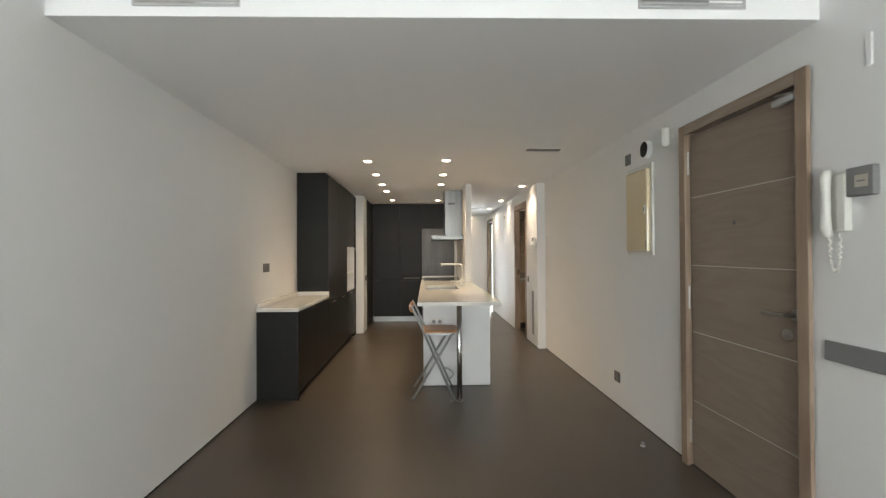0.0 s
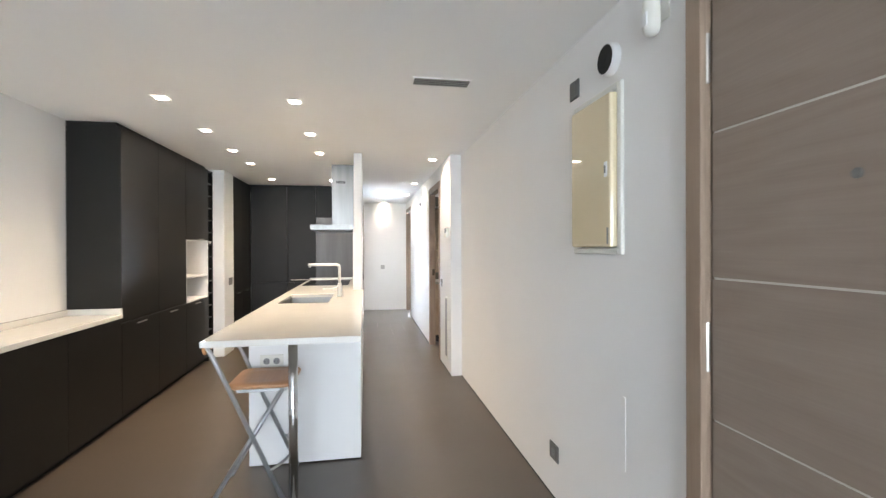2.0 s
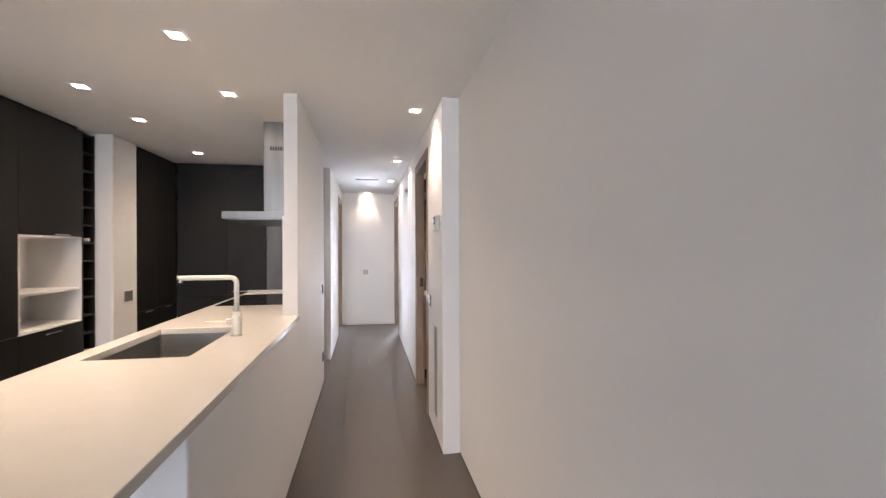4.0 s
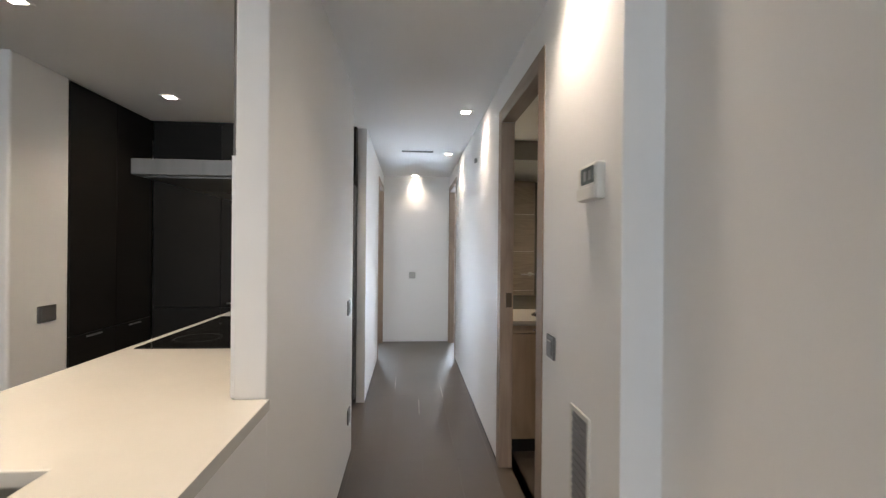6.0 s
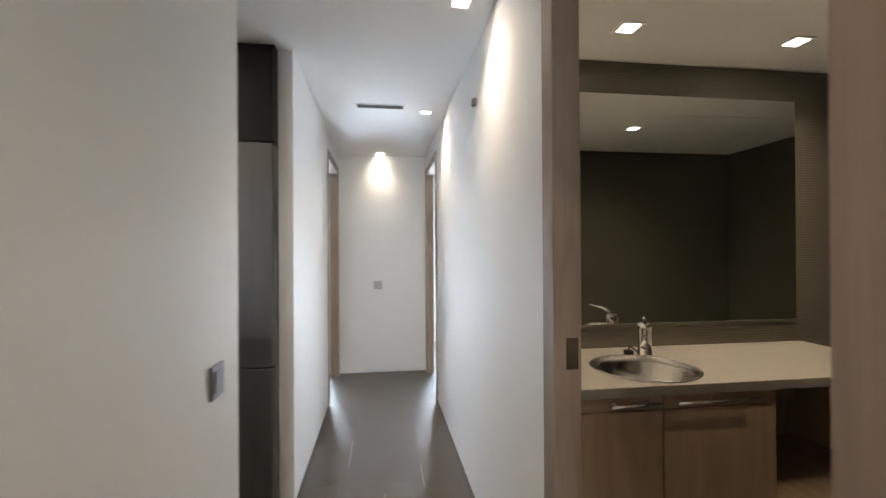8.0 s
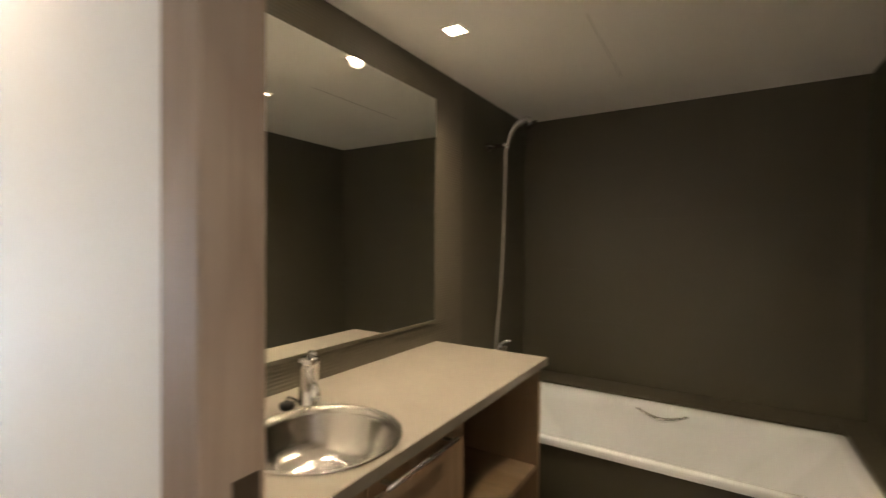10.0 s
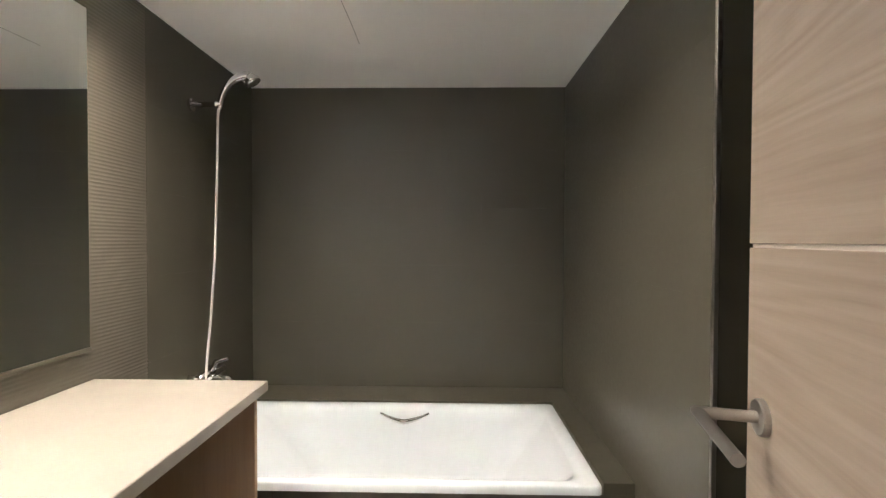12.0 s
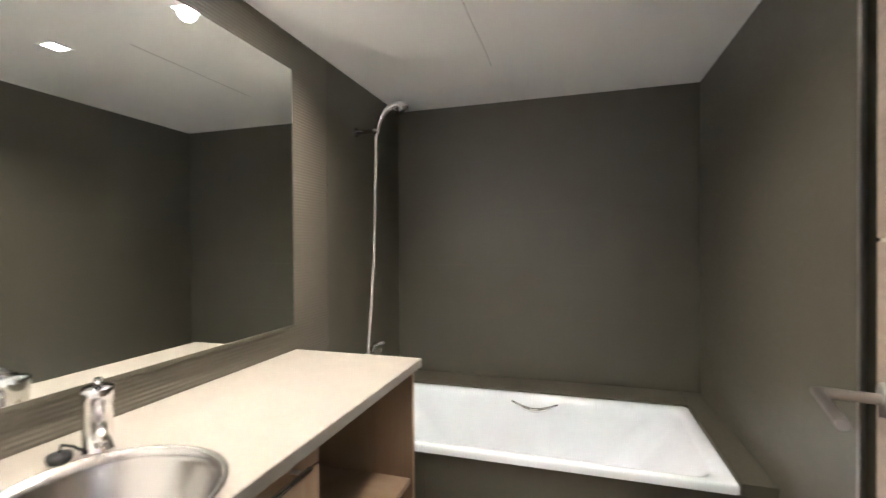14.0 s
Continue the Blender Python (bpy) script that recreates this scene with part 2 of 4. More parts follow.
def prism(points, z0, z1, bevel=0.0):
    bm = bmesh.new()
    f = bm.faces.new([bm.verts.new((x, y, z0)) for x, y in points])
    up = bmesh.ops.extrude_face_region(bm, geom=[f])
    for v in (g for g in up["geom"] if isinstance(g, bmesh.types.BMVert)):
        v.co.z = z1
    if bevel:
        bmesh.ops.bevel(bm, geom=bm.edges[:], offset=bevel, segments=2, affect="EDGES", profile=0.5)
    return bm


def tube(points, r, sides=12, bm=None, closed=False):
    """A round bar swept along a line of points."""
    bm = bm or bmesh.new()
    pts = [Vector(p) for p in points]
    n, rings, side = len(pts), [], None
    for i, p in enumerate(pts):
        a = pts[i - 1] if (i or closed) else p
        b = pts[(i + 1) % n] if (i < n - 1 or closed) else p
        d = (b - a).normalized()
        if side is None:
            side = d.orthogonal().normalized()
        side = (side - d * side.dot(d)).normalized()
        up = d.cross(side)
        rad = r[i] if isinstance(r, (list, tuple)) else r
        rings.append([bm.verts.new(p + (side * math.cos(2 * math.pi * k / sides) + up * math.sin(2 * math.pi * k / sides)) * rad) for k in range(sides)])
    for i in range(n if closed else n - 1):
        a, b = rings[i], rings[(i + 1) % n]
        for k in range(sides):
            bm.faces.new((a[k], a[(k + 1) % sides], b[(k + 1) % sides], b[k]))
    if not closed:
        bm.faces.new(rings[0])
        bm.faces.new(rings[-1][::-1])
    return bm


def arc(p, q, bend, n=10):
    """Points from p to q on a smooth bow through the control point bend."""
    p, q, c = Vector(p), Vector(q), Vector(bend)
    return [p * (1 - s) ** 2 + c * 2 * s * (1 - s) + q * s * s for s in (i / n for i in range(n + 1))]


def lathe(profile, centre, sides=32, axis="Z", bm=None):
    """Turn (radius, height) pairs round an axis through centre."""
    bm = bm or bmesh.new()
    c, rings = Vector(centre), []
    for r, h in profile:
        ring = []
        for k in range(sides):
            a = 2 * math.pi * k / sides
            u, v = r * math.cos(a), r * math.sin(a)
            ring.append(bm.verts.new(c + Vector({"Z": (u, v, h), "X": (h, u, v), "Y": (u, h, v)}[axis])))
        rings.append(ring)
    for a, b in zip(rings, rings[1:]):
        for k in range(sides):
            bm.faces.new((a[k], a[(k + 1) % sides], b[(k + 1) % sides], b[k]))
    return bm


def rounded_ring(bm, cx, cy, hx, hy, r, z, n=5):
    ring = []
    for sx, sy, a0 in ((1, 1, 0), (-1, 1, 90), (-1, -1, 180), (1, -1, 270)):
        for k in range(n + 1):
            a = radians(a0 + 90 * k / n)
            ring.append(bm.verts.new((cx + sx * (hx - r) + r * math.cos(a), cy + sy * (hy - r) + r * math.sin(a), z)))
    return ring


def loft(rings, bm, cap_first=False, cap_last=True):
    for a, b in zip(rings, rings[1:]):
        for k in range(len(a)):
            bm.faces.new((a[k], a[(k + 1) % len(a)], b[(k + 1) % len(a)], b[k]))
    if cap_first:
        bm.faces.new(rings[0])
    if cap_last:
        bm.faces.new(rings[-1])
    return bm


# ---- structure ----
def grid_solid(us, vs, filled, w0, w1, place):
    """One solid from the filled cells of a grid in u and v, from w0 to w1; place turns (u, v, w) into x, y, z."""
    bm, pts = bmesh.new(), {}

    def at(u, v):
        if (u, v) not in pts:
            pts[u, v] = bm.verts.new(place(u, v, w0))
        return pts[u, v]

    us, vs = sorted(set(us)), sorted(set(vs))
    for a, b in zip(us, us[1:]):
        for c, d in zip(vs, vs[1:]):
            if filled((a + b) / 2, (c + d) / 2):
                bm.faces.new((at(a, c), at(b, c), at(b, d), at(a, d)))
    shift = Vector(place(0, 0, w1)) - Vector(place(0, 0, w0))
    up = bmesh.ops.extrude_face_region(bm, geom=bm.faces[:])
    for g in up["geom"]:
        if isinstance(g, bmesh.types.BMVert):
            g.co += shift
    return bm


def long_wall(x0, x1, y0, y1, z1, gaps=()):
    """A wall along y, with door gaps (from y, to y, head)."""
    return grid_solid([y0, y1] + [q for g in gaps for q in g[:2]], [0, z1] + [g[2] for g in gaps], lambda u, v: not any(a < u < b and v < h for a, b, h in gaps), x0, x1, lambda u, v, w: (w, u, v))


def cross_wall(x0, x1, y0, y1, z1, gaps=()):
    """A wall along x, with window gaps (from x, to x, sill, head)."""
    return grid_solid([x0, x1] + [q for g in gaps for q in g[:2]], [0, z1] + [q for g in gaps for q in g[2:]], lambda u, v: not any(a < u < b and s < v < h for a, b, s, h in gaps), y0, y1, lambda u, v, w: (u, w, v))


structure("floor", box(-2.6, -4.3, -0.12, 6.6, 13.0, -0.004), GROUT, "floor bed of dark grout under porcelain", "floor")
structure("ground", box(-60, -60, -3.2, 60, 60, -3.0), GROUT, "dark ground outside below the flat", "ground")
structure("wall_left", long_wall(XL - 0.18, XL, -4.2, 9.5, ZL), PAINT, "smooth white painted plaster wall", "wall")
structure("wall_right", long_wall(XR, XR + 0.2, -4.2, YSTEP, ZL, [(1.996, 2.872, 2.066)]), PAINT, "white painted wall with the entrance door", "wall")
structure("wall_corridor_right", long_wall(XC, XB, YSTEP, YEND, ZC, [(6.917, 7.70, 2.067), (10.304, 11.146, 2.066)]), PAINT, "white corridor wall with two door openings", "wall")
structure("wall_corridor_left", long_wall(1.658, 1.73, 8.835, YEND, ZC, [(10.324, 11.146, 2.066)]), PAINT, "white corridor partition with a door opening", "wall")
structure("wall_corridor_end", cross_wall(1.605, XB, YEND, YEND + 0.12, ZC), PAINT, "white end wall of the corridor", "wall")
structure("wall_partition", box(1.653, 6.271, 0.0, XI, 7.955, ZC, 0.004), PAINT, "narrow white partition standing behind the hob", "wall")
structure("wall_kitchen_back", cross_wall(XL, 1.658, 9.38, 9.5, ZC), PAINT, "white wall behind the tall kitchen cabinets", "wall")
structure("pillar", box(XL, 7.505, 0, 0.075, 7.9, ZC, 0.012), PAINT, "white plastered pillar between dark cabinets", "pillar")
structure("wall_back", cross_wall(XL, XR, -4.2, -4.0, ZL, [(-0.15, 2.45, 0.05, 2.35)]), PAINT, "white rear wall with a wide window", "wall")
structure("ceiling", merge(prism([(XL - 0.18, YBULK + 0.016), (XR + 0.2, YBULK - 0.048), (XR + 0.2, YEND + 0.12), (XL - 0.18, YEND + 0.12)], ZC, ZC + 0.12), prism([(XL - 0.18, YBULK + 0.016), (XR + 0.2, YBULK - 0.048), (XR + 0.2, YBULK + 0.1), (XL - 0.18, YBULK + 0.1)], ZC + 0.12, ZL)), CEIL, "lowered white plasterboard ceiling", "ceiling")
structure("ceiling_living", box(XL - 0.18, -4.2, ZL, XR + 0.2, YBULK + 0.12, ZL + 0.1), CEIL, "higher white ceiling of the living room", "ceiling")
# bathroom shell
structure("ceiling_bathroom", box(XB, 6.263, ZB, BE + 0.15, BN + 0.15, ZB + 0.1), CEIL, "white bathroom ceiling with a hairline crack", "ceiling")
TT = 0.008
wall_n = structure("wall_bathroom_mirror", box(XB, BN + TT, 0, BE + 0.15, BN + 0.15, ZB), TGROUT, "bathroom wall with ribbed taupe tiles", "wall")
wall_e = structure("wall_bathroom_far", box(BE + TT, 6.1, 0, BE + 0.15, BN + TT, ZB), TGROUT, "bathroom wall with plain taupe tiles above the bath", "wall")
wall_s = structure("wall_bathroom_side", box(3.808, 6.1, 0, BE + TT, BS - TT, ZB), TGROUT, "tiled wall beside the bath", "wall")
structure("wall_step", box(XB, YSTEP, 0, XR + 0.2, 6.262, ZC), PAINT, "white plastered step in the corridor wall", "wall")
structure("wall_bathroom_recess", box(XB, 6.263, 0, 3.808, 6.30, ZB), TILE, "dark tiled recess behind the bathroom door", "wall")
# end rooms
structure("wall_bedroom", boxes((-2.4, 9.5, 0, -2.25, 12.85, 2.5), (-2.25, 9.5, 0, 1.605, 9.56, 2.5), (1.605, YEND + 0.12, 0, 1.70, 12.85, 2.5)), PAINT, "plain white bedroom walls", "wall")
structure("wall_bedroom_window", cross_wall(-2.25, 1.605, 12.7, 12.85, 2.5, [(0.0, 1.56, 0.04, 2.2)]), PAINT, "white bedroom wall with a window", "wall")
structure("wall_study", boxes((6.2, 8.5, 0, 6.35, 12.85, 2.5), (XB, 8.5, 0, 6.2, 8.56, 2.5), (XB - 0.1, YEND + 0.12, 0, XB, 12.85, 2.5)), PAINT, "plain white study walls", "wall")
structure("wall_study_window", cross_wall(XB, 6.2, 12.7, 12.85, 2.5, [(2.93, 4.6, 0.04, 2.2)]), PAINT, "white study wall with a window", "wall")
structure("ceiling_bedroom", box(-2.4, 9.5, 2.5, 1.70, 12.85, 2.6), CEIL, "white bedroom ceiling", "ceiling")
structure("ceiling_study", box(XB - 0.1, 8.5, 2.5, 6.35, 12.85, 2.6), CEIL, "white study ceiling", "ceiling")
for k, (x, y) in enumerate(((1.15, -7.0), (0.8, 15.5), (4.0, 15.5))):
    structure("backdrop_%d" % (k + 1), box(x - 6, y - 0.05, -3, x + 6, y + 0.05, 8), SKYCARD, "pale overcast daylight outside the window", "backdrop")


def window(name, x0, x1, z0, z1, y, material, label, rails=()):
    ob = thing(name, ((x0 + x1) / 2, y, z0), label, "window", kind="structure")
    w = 0.055
    part("window_frame", boxes((x0, y - 0.03, z0, x0 + w, y + 0.03, z1), (x1 - w, y - 0.03, z0, x1, y + 0.03, z1), (x0 + w, y - 0.03, z1 - w, x1 - w, y + 0.03, z1), (x0 + w, y - 0.03, z0, x1 - w, y + 0.03, z0 + w)), material, ob)
    xm = (x0 + x1) / 2
    part("mullion", box(xm - 0.04, y - 0.028, z0 + w, xm + 0.04, y + 0.028, z1 - w), material, ob)
    for z in rails:
        part("rail", boxes((x0 + w, y - 0.026, z - 0.03, xm - 0.04, y + 0.026, z + 0.03), (xm + 0.04, y - 0.026, z - 0.03, x1 - w, y + 0.026, z + 0.03)), material, ob)
    for a, b in ((x0 + w, xm - 0.04), (xm + 0.04, x1 - w)):
        pane = part("pane", box(a, y - 0.004, z0 + w, b, y + 0.004, z1 - w), GLASS, ob)
        pane.visible_shadow = False
    return ob


window("window_1", -0.15, 2.45, 0.05, 2.35, -4.1, GREYP, "wide grey framed balcony window")
window("window_2", 0.0, 1.56, 0.04, 2.2, 12.78, DARK, "dark framed glazed door of the bedroom", rails=(0.9, 1.95))
window("window_3", 2.93, 4.6, 0.04, 2.2, 12.78, DARK, "dark framed glazed door of the study", rails=(0.9,))

# ---- doors ----
OAKX = wood("grey_oak_entrance", (0.225, 0.172, 0.135), (0.295, 0.232, 0.188), axis=0, rings=34, warp=0.25, contrast=0.7)


def casing(name, x_face, x_back, y0, y1, z1, w, label, t=0.006, lap=0.0):
    """A door lining with architraves on both sides of a wall that runs along y."""
    ob = thing(name, ((x_face + x_back) / 2, (y0 + y1) / 2, 0), label, "door frame", kind="structure")
    xs = sorted((x_face, x_back))
    for xf, s in ((xs[0], -1), (xs[1], 1)):
        a, b = sorted((xf, xf + s * t))
        part("architrave", box(a, y0, 0, b, y0 + w, z1, 0.003), OAKV, ob)
        part("architrave", box(a, y1 - w, 0, b, y1, z1, 0.003), OAKV, ob)
        part("head", box(a, y0 + w, z1 - w, b, y1 - w, z1, 0.003), OAK, ob)
    i0, i1 = y0 + w - lap, y1 - w + lap
    part("jamb", box(xs[0] - 0.002, i0 - 0.016, 0, xs[1] + 0.002, i0, z1 - w + lap, 0.002), OAKV, ob)
    part("jamb", box(xs[0] - 0.002, i1, 0, xs[1] + 0.002, i1 + 0.016, z1 - w + lap, 0.002), OAKV, ob)
    part("head_lining", box(xs[0] - 0.002, i0, z1 - w + lap, xs[1] + 0.002, i1, z1 - w + lap + 0.016, 0.002), OAK, ob)
    return ob


casing("door_frame_1", XR - 0.016, XR + 0.2, 1.96, 2.905, 2.102, 0.061, "grey-brown oak frame of the entrance door", t=0.02, lap=0.014)
bath_frame = casing("door_frame_2", XC, XB, 6.858, 7.765, 2.112, 0.08, "grey-brown oak frame of the open bathroom doorway")
part("strike_plate", box(2.662, 7.6825, 0.945, 2.696, 7.6855, 1.03, 0.0008), BRONZE, bath_frame, "brown metal strike plate")
casing("door_frame_3", XC, XB, 10.25, 11.2, 2.12, 0.07, "oak frame of the study doorway")
casing("door_frame_4", 1.658, 1.73, 10.27, 11.2, 2.12, 0.07, "oak frame of the bedroom doorway")


def panel_leaf(ob, w, h, t, material, grooves, inlay):
    """A door leaf in its own axes: x along the width from the hinge, y the thickness, z up; boards between fine horizontal grooves."""
    zs = [0.006] + list(grooves) + [h]
    part("core", box(0.004, 0.003, 0.008, w - 0.004, t - 0.003, h - 0.002), inlay, ob, "pale inlay line", local=True)
    for a, b in zip(zs, zs[1:]):
        part("board", box(0, 0, a + 0.003, w, t, b - 0.003, 0.0012), material, ob, local=True)


def mitred(p, q, w, r, sides=18):
    """A round bar from p to w with a sharp mitred corner at q."""
    bm = bmesh.new()
    p, q, w = Vector(p), Vector(q), Vector(w)
    d, e = (q - p).normalized(), (w - q).normalized()
    cut = (d + e).normalized()
    n = d.cross(e).normalized()
    rows3 = []
    for c, t in ((p, d), (q, d), (w, e)):
        side = n.cross(t)
        ring = []
        for k in range(sides):
            v = c + (n * math.cos(2 * math.pi * k / sides) + side * math.sin(2 * math.pi * k / sides)) * r
            if c is q:
                v -= d * ((v - q).dot(cut) / d.dot(cut))
            ring.append(bm.verts.new(v))
        rows3.append(ring)
    loft(rows3, bm, cap_first=True)
    for f in bm.faces:
        f.smooth = len(f.verts) == 4
    for ed in bm.edges:
        ed.smooth = not any(len(f.verts) > 4 for f in ed.link_faces) and not all(v in rows3[1] for v in ed.verts)
    return bm


def lever(ob, x, z, y_face, s, length, toward, material, reach=0.06):
    """A lever handle on a round rose, in the leaf's axes."""
    rose = part("handle_rose", lathe([(0.0, 0), (0.026, 0), (0.026, 0.007), (0.024, 0.009), (0.0, 0.009)], (0, 0, 0), 24, "Y"), material, ob, local=True, smooth=False)
    rose.matrix_basis = pose(x, y_face, z, 0, 0, 0 if s > 0 else 180)
    y1, rad = y_face + s * reach, 0.0084
    part("handle", mitred((x, y_face + s * 0.006, z), (x, y1, z), (x + toward * length, y1, z), rad), material, ob, "satin lever handle", local=True, smooth=True)


# entrance door: leaf axes turned so that x runs towards the camera from the hinge
entry = thing("entrance_door", (XR + 0.006, 2.849, 0), "closed grey-brown oak entrance door with pale grooves", "door", turn=-90)
panel_leaf(entry, 0.825, 2.036, 0.045, OAKX, (0.40, 0.825, 1.233, 1.65), PALE)
# with the turn of -90 degrees local +x points to -y and local +y to +x, so the seen face is y = 0
lever(entry, 0.778, 1.03, 0.0, -1, 0.125, -1, SATIN)
part("lock_escutcheon", lathe([(0.0, 0), (0.027, 0), (0.027, -0.008), (0.022, -0.011), (0.008, -0.011), (0.008, -0.016), (0.0, -0.016)], (0.733, 0, 0.935), 24, "Y"), SATIN, entry, local=True)
part("peephole", lathe([(0.0, 0), (0.011, 0), (0.011, -0.004), (0.006, -0.006), (0.0, -0.004)], (0.383, 0, 1.472), 20, "Y"), PLATEM, entry, local=True)
for z in (0.21, 1.035, 1.865):
    part("hinge", tube([(-0.006, -0.012, z - 0.07), (-0.006, -0.012, z + 0.07)], 0.009, 12), SATIN, entry, "steel barrel hinge", local=True, smooth=False)
closer = part("door_closer", box(0.688, -0.034, 1.985, 0.813, -0.001, 2.012, 0.004), SILVERP, entry, "small steel door closer", local=True)
part("closer_arm", tube([(0.803, -0.030, 2.014), (0.753, -0.040, 2.022), (0.713, -0.030, 2.03)], 0.006, 8), SATIN, closer, local=True)

# bathroom door, swung into the room past a right angle
BH = (XB - 0.006, 6.944, 0)
bath_door = thing("bathroom_door", BH, "open pale oak bathroom door with a groove", "door", turn=-13.4)
panel_leaf(bath_door, 0.775, 2.03, 0.038, OAKD, (0.425, 0.84, 1.262, 1.665), PALE)
for yf, s in ((0.038, 1), (0.0, -1)):
    lever(bath_door, 0.718, 1.018, yf, s, 0.150, -1, SATIN, 0.084)
for z in (0.22, 1.0, 1.82):
    part("hinge", tube([(-0.006, -0.006, z - 0.04), (-0.006, -0.006, z + 0.04)], 0.007, 10), SATIN, bath_door, local=True)


def plain_leaf(name, x, y, turn, label):
    ob = thing(name, (x, y, 0), label, "door", turn=turn)
    panel_leaf(ob, 0.78, 2.04, 0.038, OAKD, (0.41, 0.83, 1.26, 1.66), PALE)
    lever(ob, 0.725, 1.0, 0.038, 1, 0.115, -1, SATIN)
    lever(ob, 0.725, 1.0, 0.0, -1, 0.115, -1, SATIN)


plain_leaf("study_door", XB + 0.03, 10.34, -8, "open pale oak study door")
plain_leaf("bedroom_door", 1.63, 10.36, 187, "open pale oak bedroom door")

# ---- trims ----
tagged(mesh_object("baseboard", boxes((1.73, YEND - 0.012, 0, XC, YEND, 0.028), bevel=0.003), WHITE), "thin white skirting at the end wall", "baseboard", kind="structure")
# thin dark strips on the walls stand in for the shadow line at the floor
def shadow_gap(name, *dims):
    tagged(mesh_object(name, boxes(*dims), DARK), "dark strip for the shaded joint at the foot of the white wall", "trim", kind="structure")


shadow_gap("trim_right", (XR - 0.0015, 2.907, 0.0, XR, YSTEP, 0.009))
shadow_gap("trim_right_near", (XR - 0.0015, -4.0, 0.0, XR, 1.955, 0.009))
shadow_gap("trim_left", (XL, -4.0, 0.0, XL + 0.0015, 4.195, 0.009))
shadow_gap("trim_partition", (XI, 6.272, 0.0, XI + 0.0015, 7.954, 0.009))
shadow_gap("trim_corridor_right", (XC - 0.0015, YSTEP + 0.001, 0.0, XC, 6.856, 0.009))
shadow_gap("trim_corridor_right_far", (XC - 0.0015, 7.768, 0.0, XC, 10.248, 0.009))
shadow_gap("trim_corridor_left", (1.73, 8.836, 0.0, 1.7315, 10.268, 0.009))
rail = thing("wall_rail", (XR, 0.6, 0.914), "grey metal protective rail along the white wall", "wall rail")
part("rail_strip", box(XR - 0.014, -1.2, 0.874, XR, 1.915, 0.954, 0.003), GREYP, rail)


# ---- wall fittings ----
def plate(name, x, y, z, h, w, face, label, category, gang=1, kind_of="switch"):
    """A wall plate on a wall along y (face 'x-': looks to -x, 'x+': to +x) or along x (face 'y-')."""
    ob = thing(name, (x, y, z), label, category)
    d = 0.009

    def place(u0, u1, v0, v1, a, b, bev=0.002):
        if face == "x-":
            return box(x - b, y + u0, z + v0, x - a, y + u1, z + v1, bev)
        if face == "x+":
            return box(x + a, y + u0, z + v0, x + b, y + u1, z + v1, bev)
        return box(x + u0, y - b, z + v0, x + u1, y - a, z + v1, bev)

    body = PLASTIC if label.startswith("white") else SILVERP if label.startswith("pale") else PLATEM
    part("plate", place(-w / 2, w / 2, -h / 2, h / 2, 0, d), body, ob)
    for g in range(gang):
        c = (g - (gang - 1) / 2) * (w / gang) * 0.86
        hw = w / gang * 0.34
        if kind_of == "switch":
            part("rocker", place(c - hw, c + hw, -h * 0.34, h * 0.34, d, d + 0.004), body, ob)
        else:
            sock = part("socket", place(c - hw, c + hw, -h * 0.32, h * 0.32, d, d + 0.002), body, ob)
            axis_of = "Y" if face == "y-" else "X"
            off = {"x-": (-d - 0.002, c, 0), "x+": (d + 0.002, c, 0), "y-": (c, -d - 0.002, 0)}[face]
            out = 1 if face == "x+" else -1
            part("well", lathe([(0.0, 0.0003 * out), (0.0185, 0.0003 * out), (0.0195, 0.0), (0.0, -0.001 * out)], (x + off[0], y + off[1], z + off[2]), 20, axis_of), GREYP, sock)
            for du in (-0.0095, 0.0095):
                # flat dark squares take the place of shaded holes
                part("pin_hole_shade", place(c + du - 0.0025, c + du + 0.0025, -0.0025, 0.0025, d + 0.002, d + 0.0025, 0), DARK, sock)
    return ob


plate("power_socket", XR, 3.915, 0.25, 0.085, 0.10, "x-", "grey power socket low on the white wall", "socket", 1, "socket")
plate("power_socket", XL, 4.434, 1.186, 0.082, 0.15, "x+", "grey double power socket on the white wall", "socket", 2, "socket")
sw = plate("light_switch", XC, 6.745, 0.922, 0.085, 0.085, "x-", "grey square light switch beside the bathroom frame", "switch")
part("indicator_line", box(XC - 0.0138, 6.717, 0.944, XC - 0.013, 6.773, 0.948), PALE, sw, "pale line across the rocker")
plate("light_switch", 2.13, YEND, 0.912, 0.085, 0.085, "y-", "pale grey light switch on the end wall", "switch")
plate("light_switch", XI + 0.0, 7.76, 0.935, 0.085, 0.085, "x+", "grey light switch on the white partition", "switch")
plate("power_socket", XI + 0.0, 7.79, 0.285, 0.085, 0.085, "x+", "grey power socket low on the partition", "socket", 1, "socket")
plate("power_socket", 1.205, 4.553, 0.64, 0.075, 0.135, "y-", "white double power socket on the island end", "socket", 2, "socket")
plate("light_switch", 0.075, 7.74, 0.905, 0.09, 0.125, "x+", "grey light switch on the white pillar", "switch")
plate("light_switch", XR, 3.675, 2.06, 0.085, 0.085, "x-", "grey square blank plate high on the wall", "wall plate")

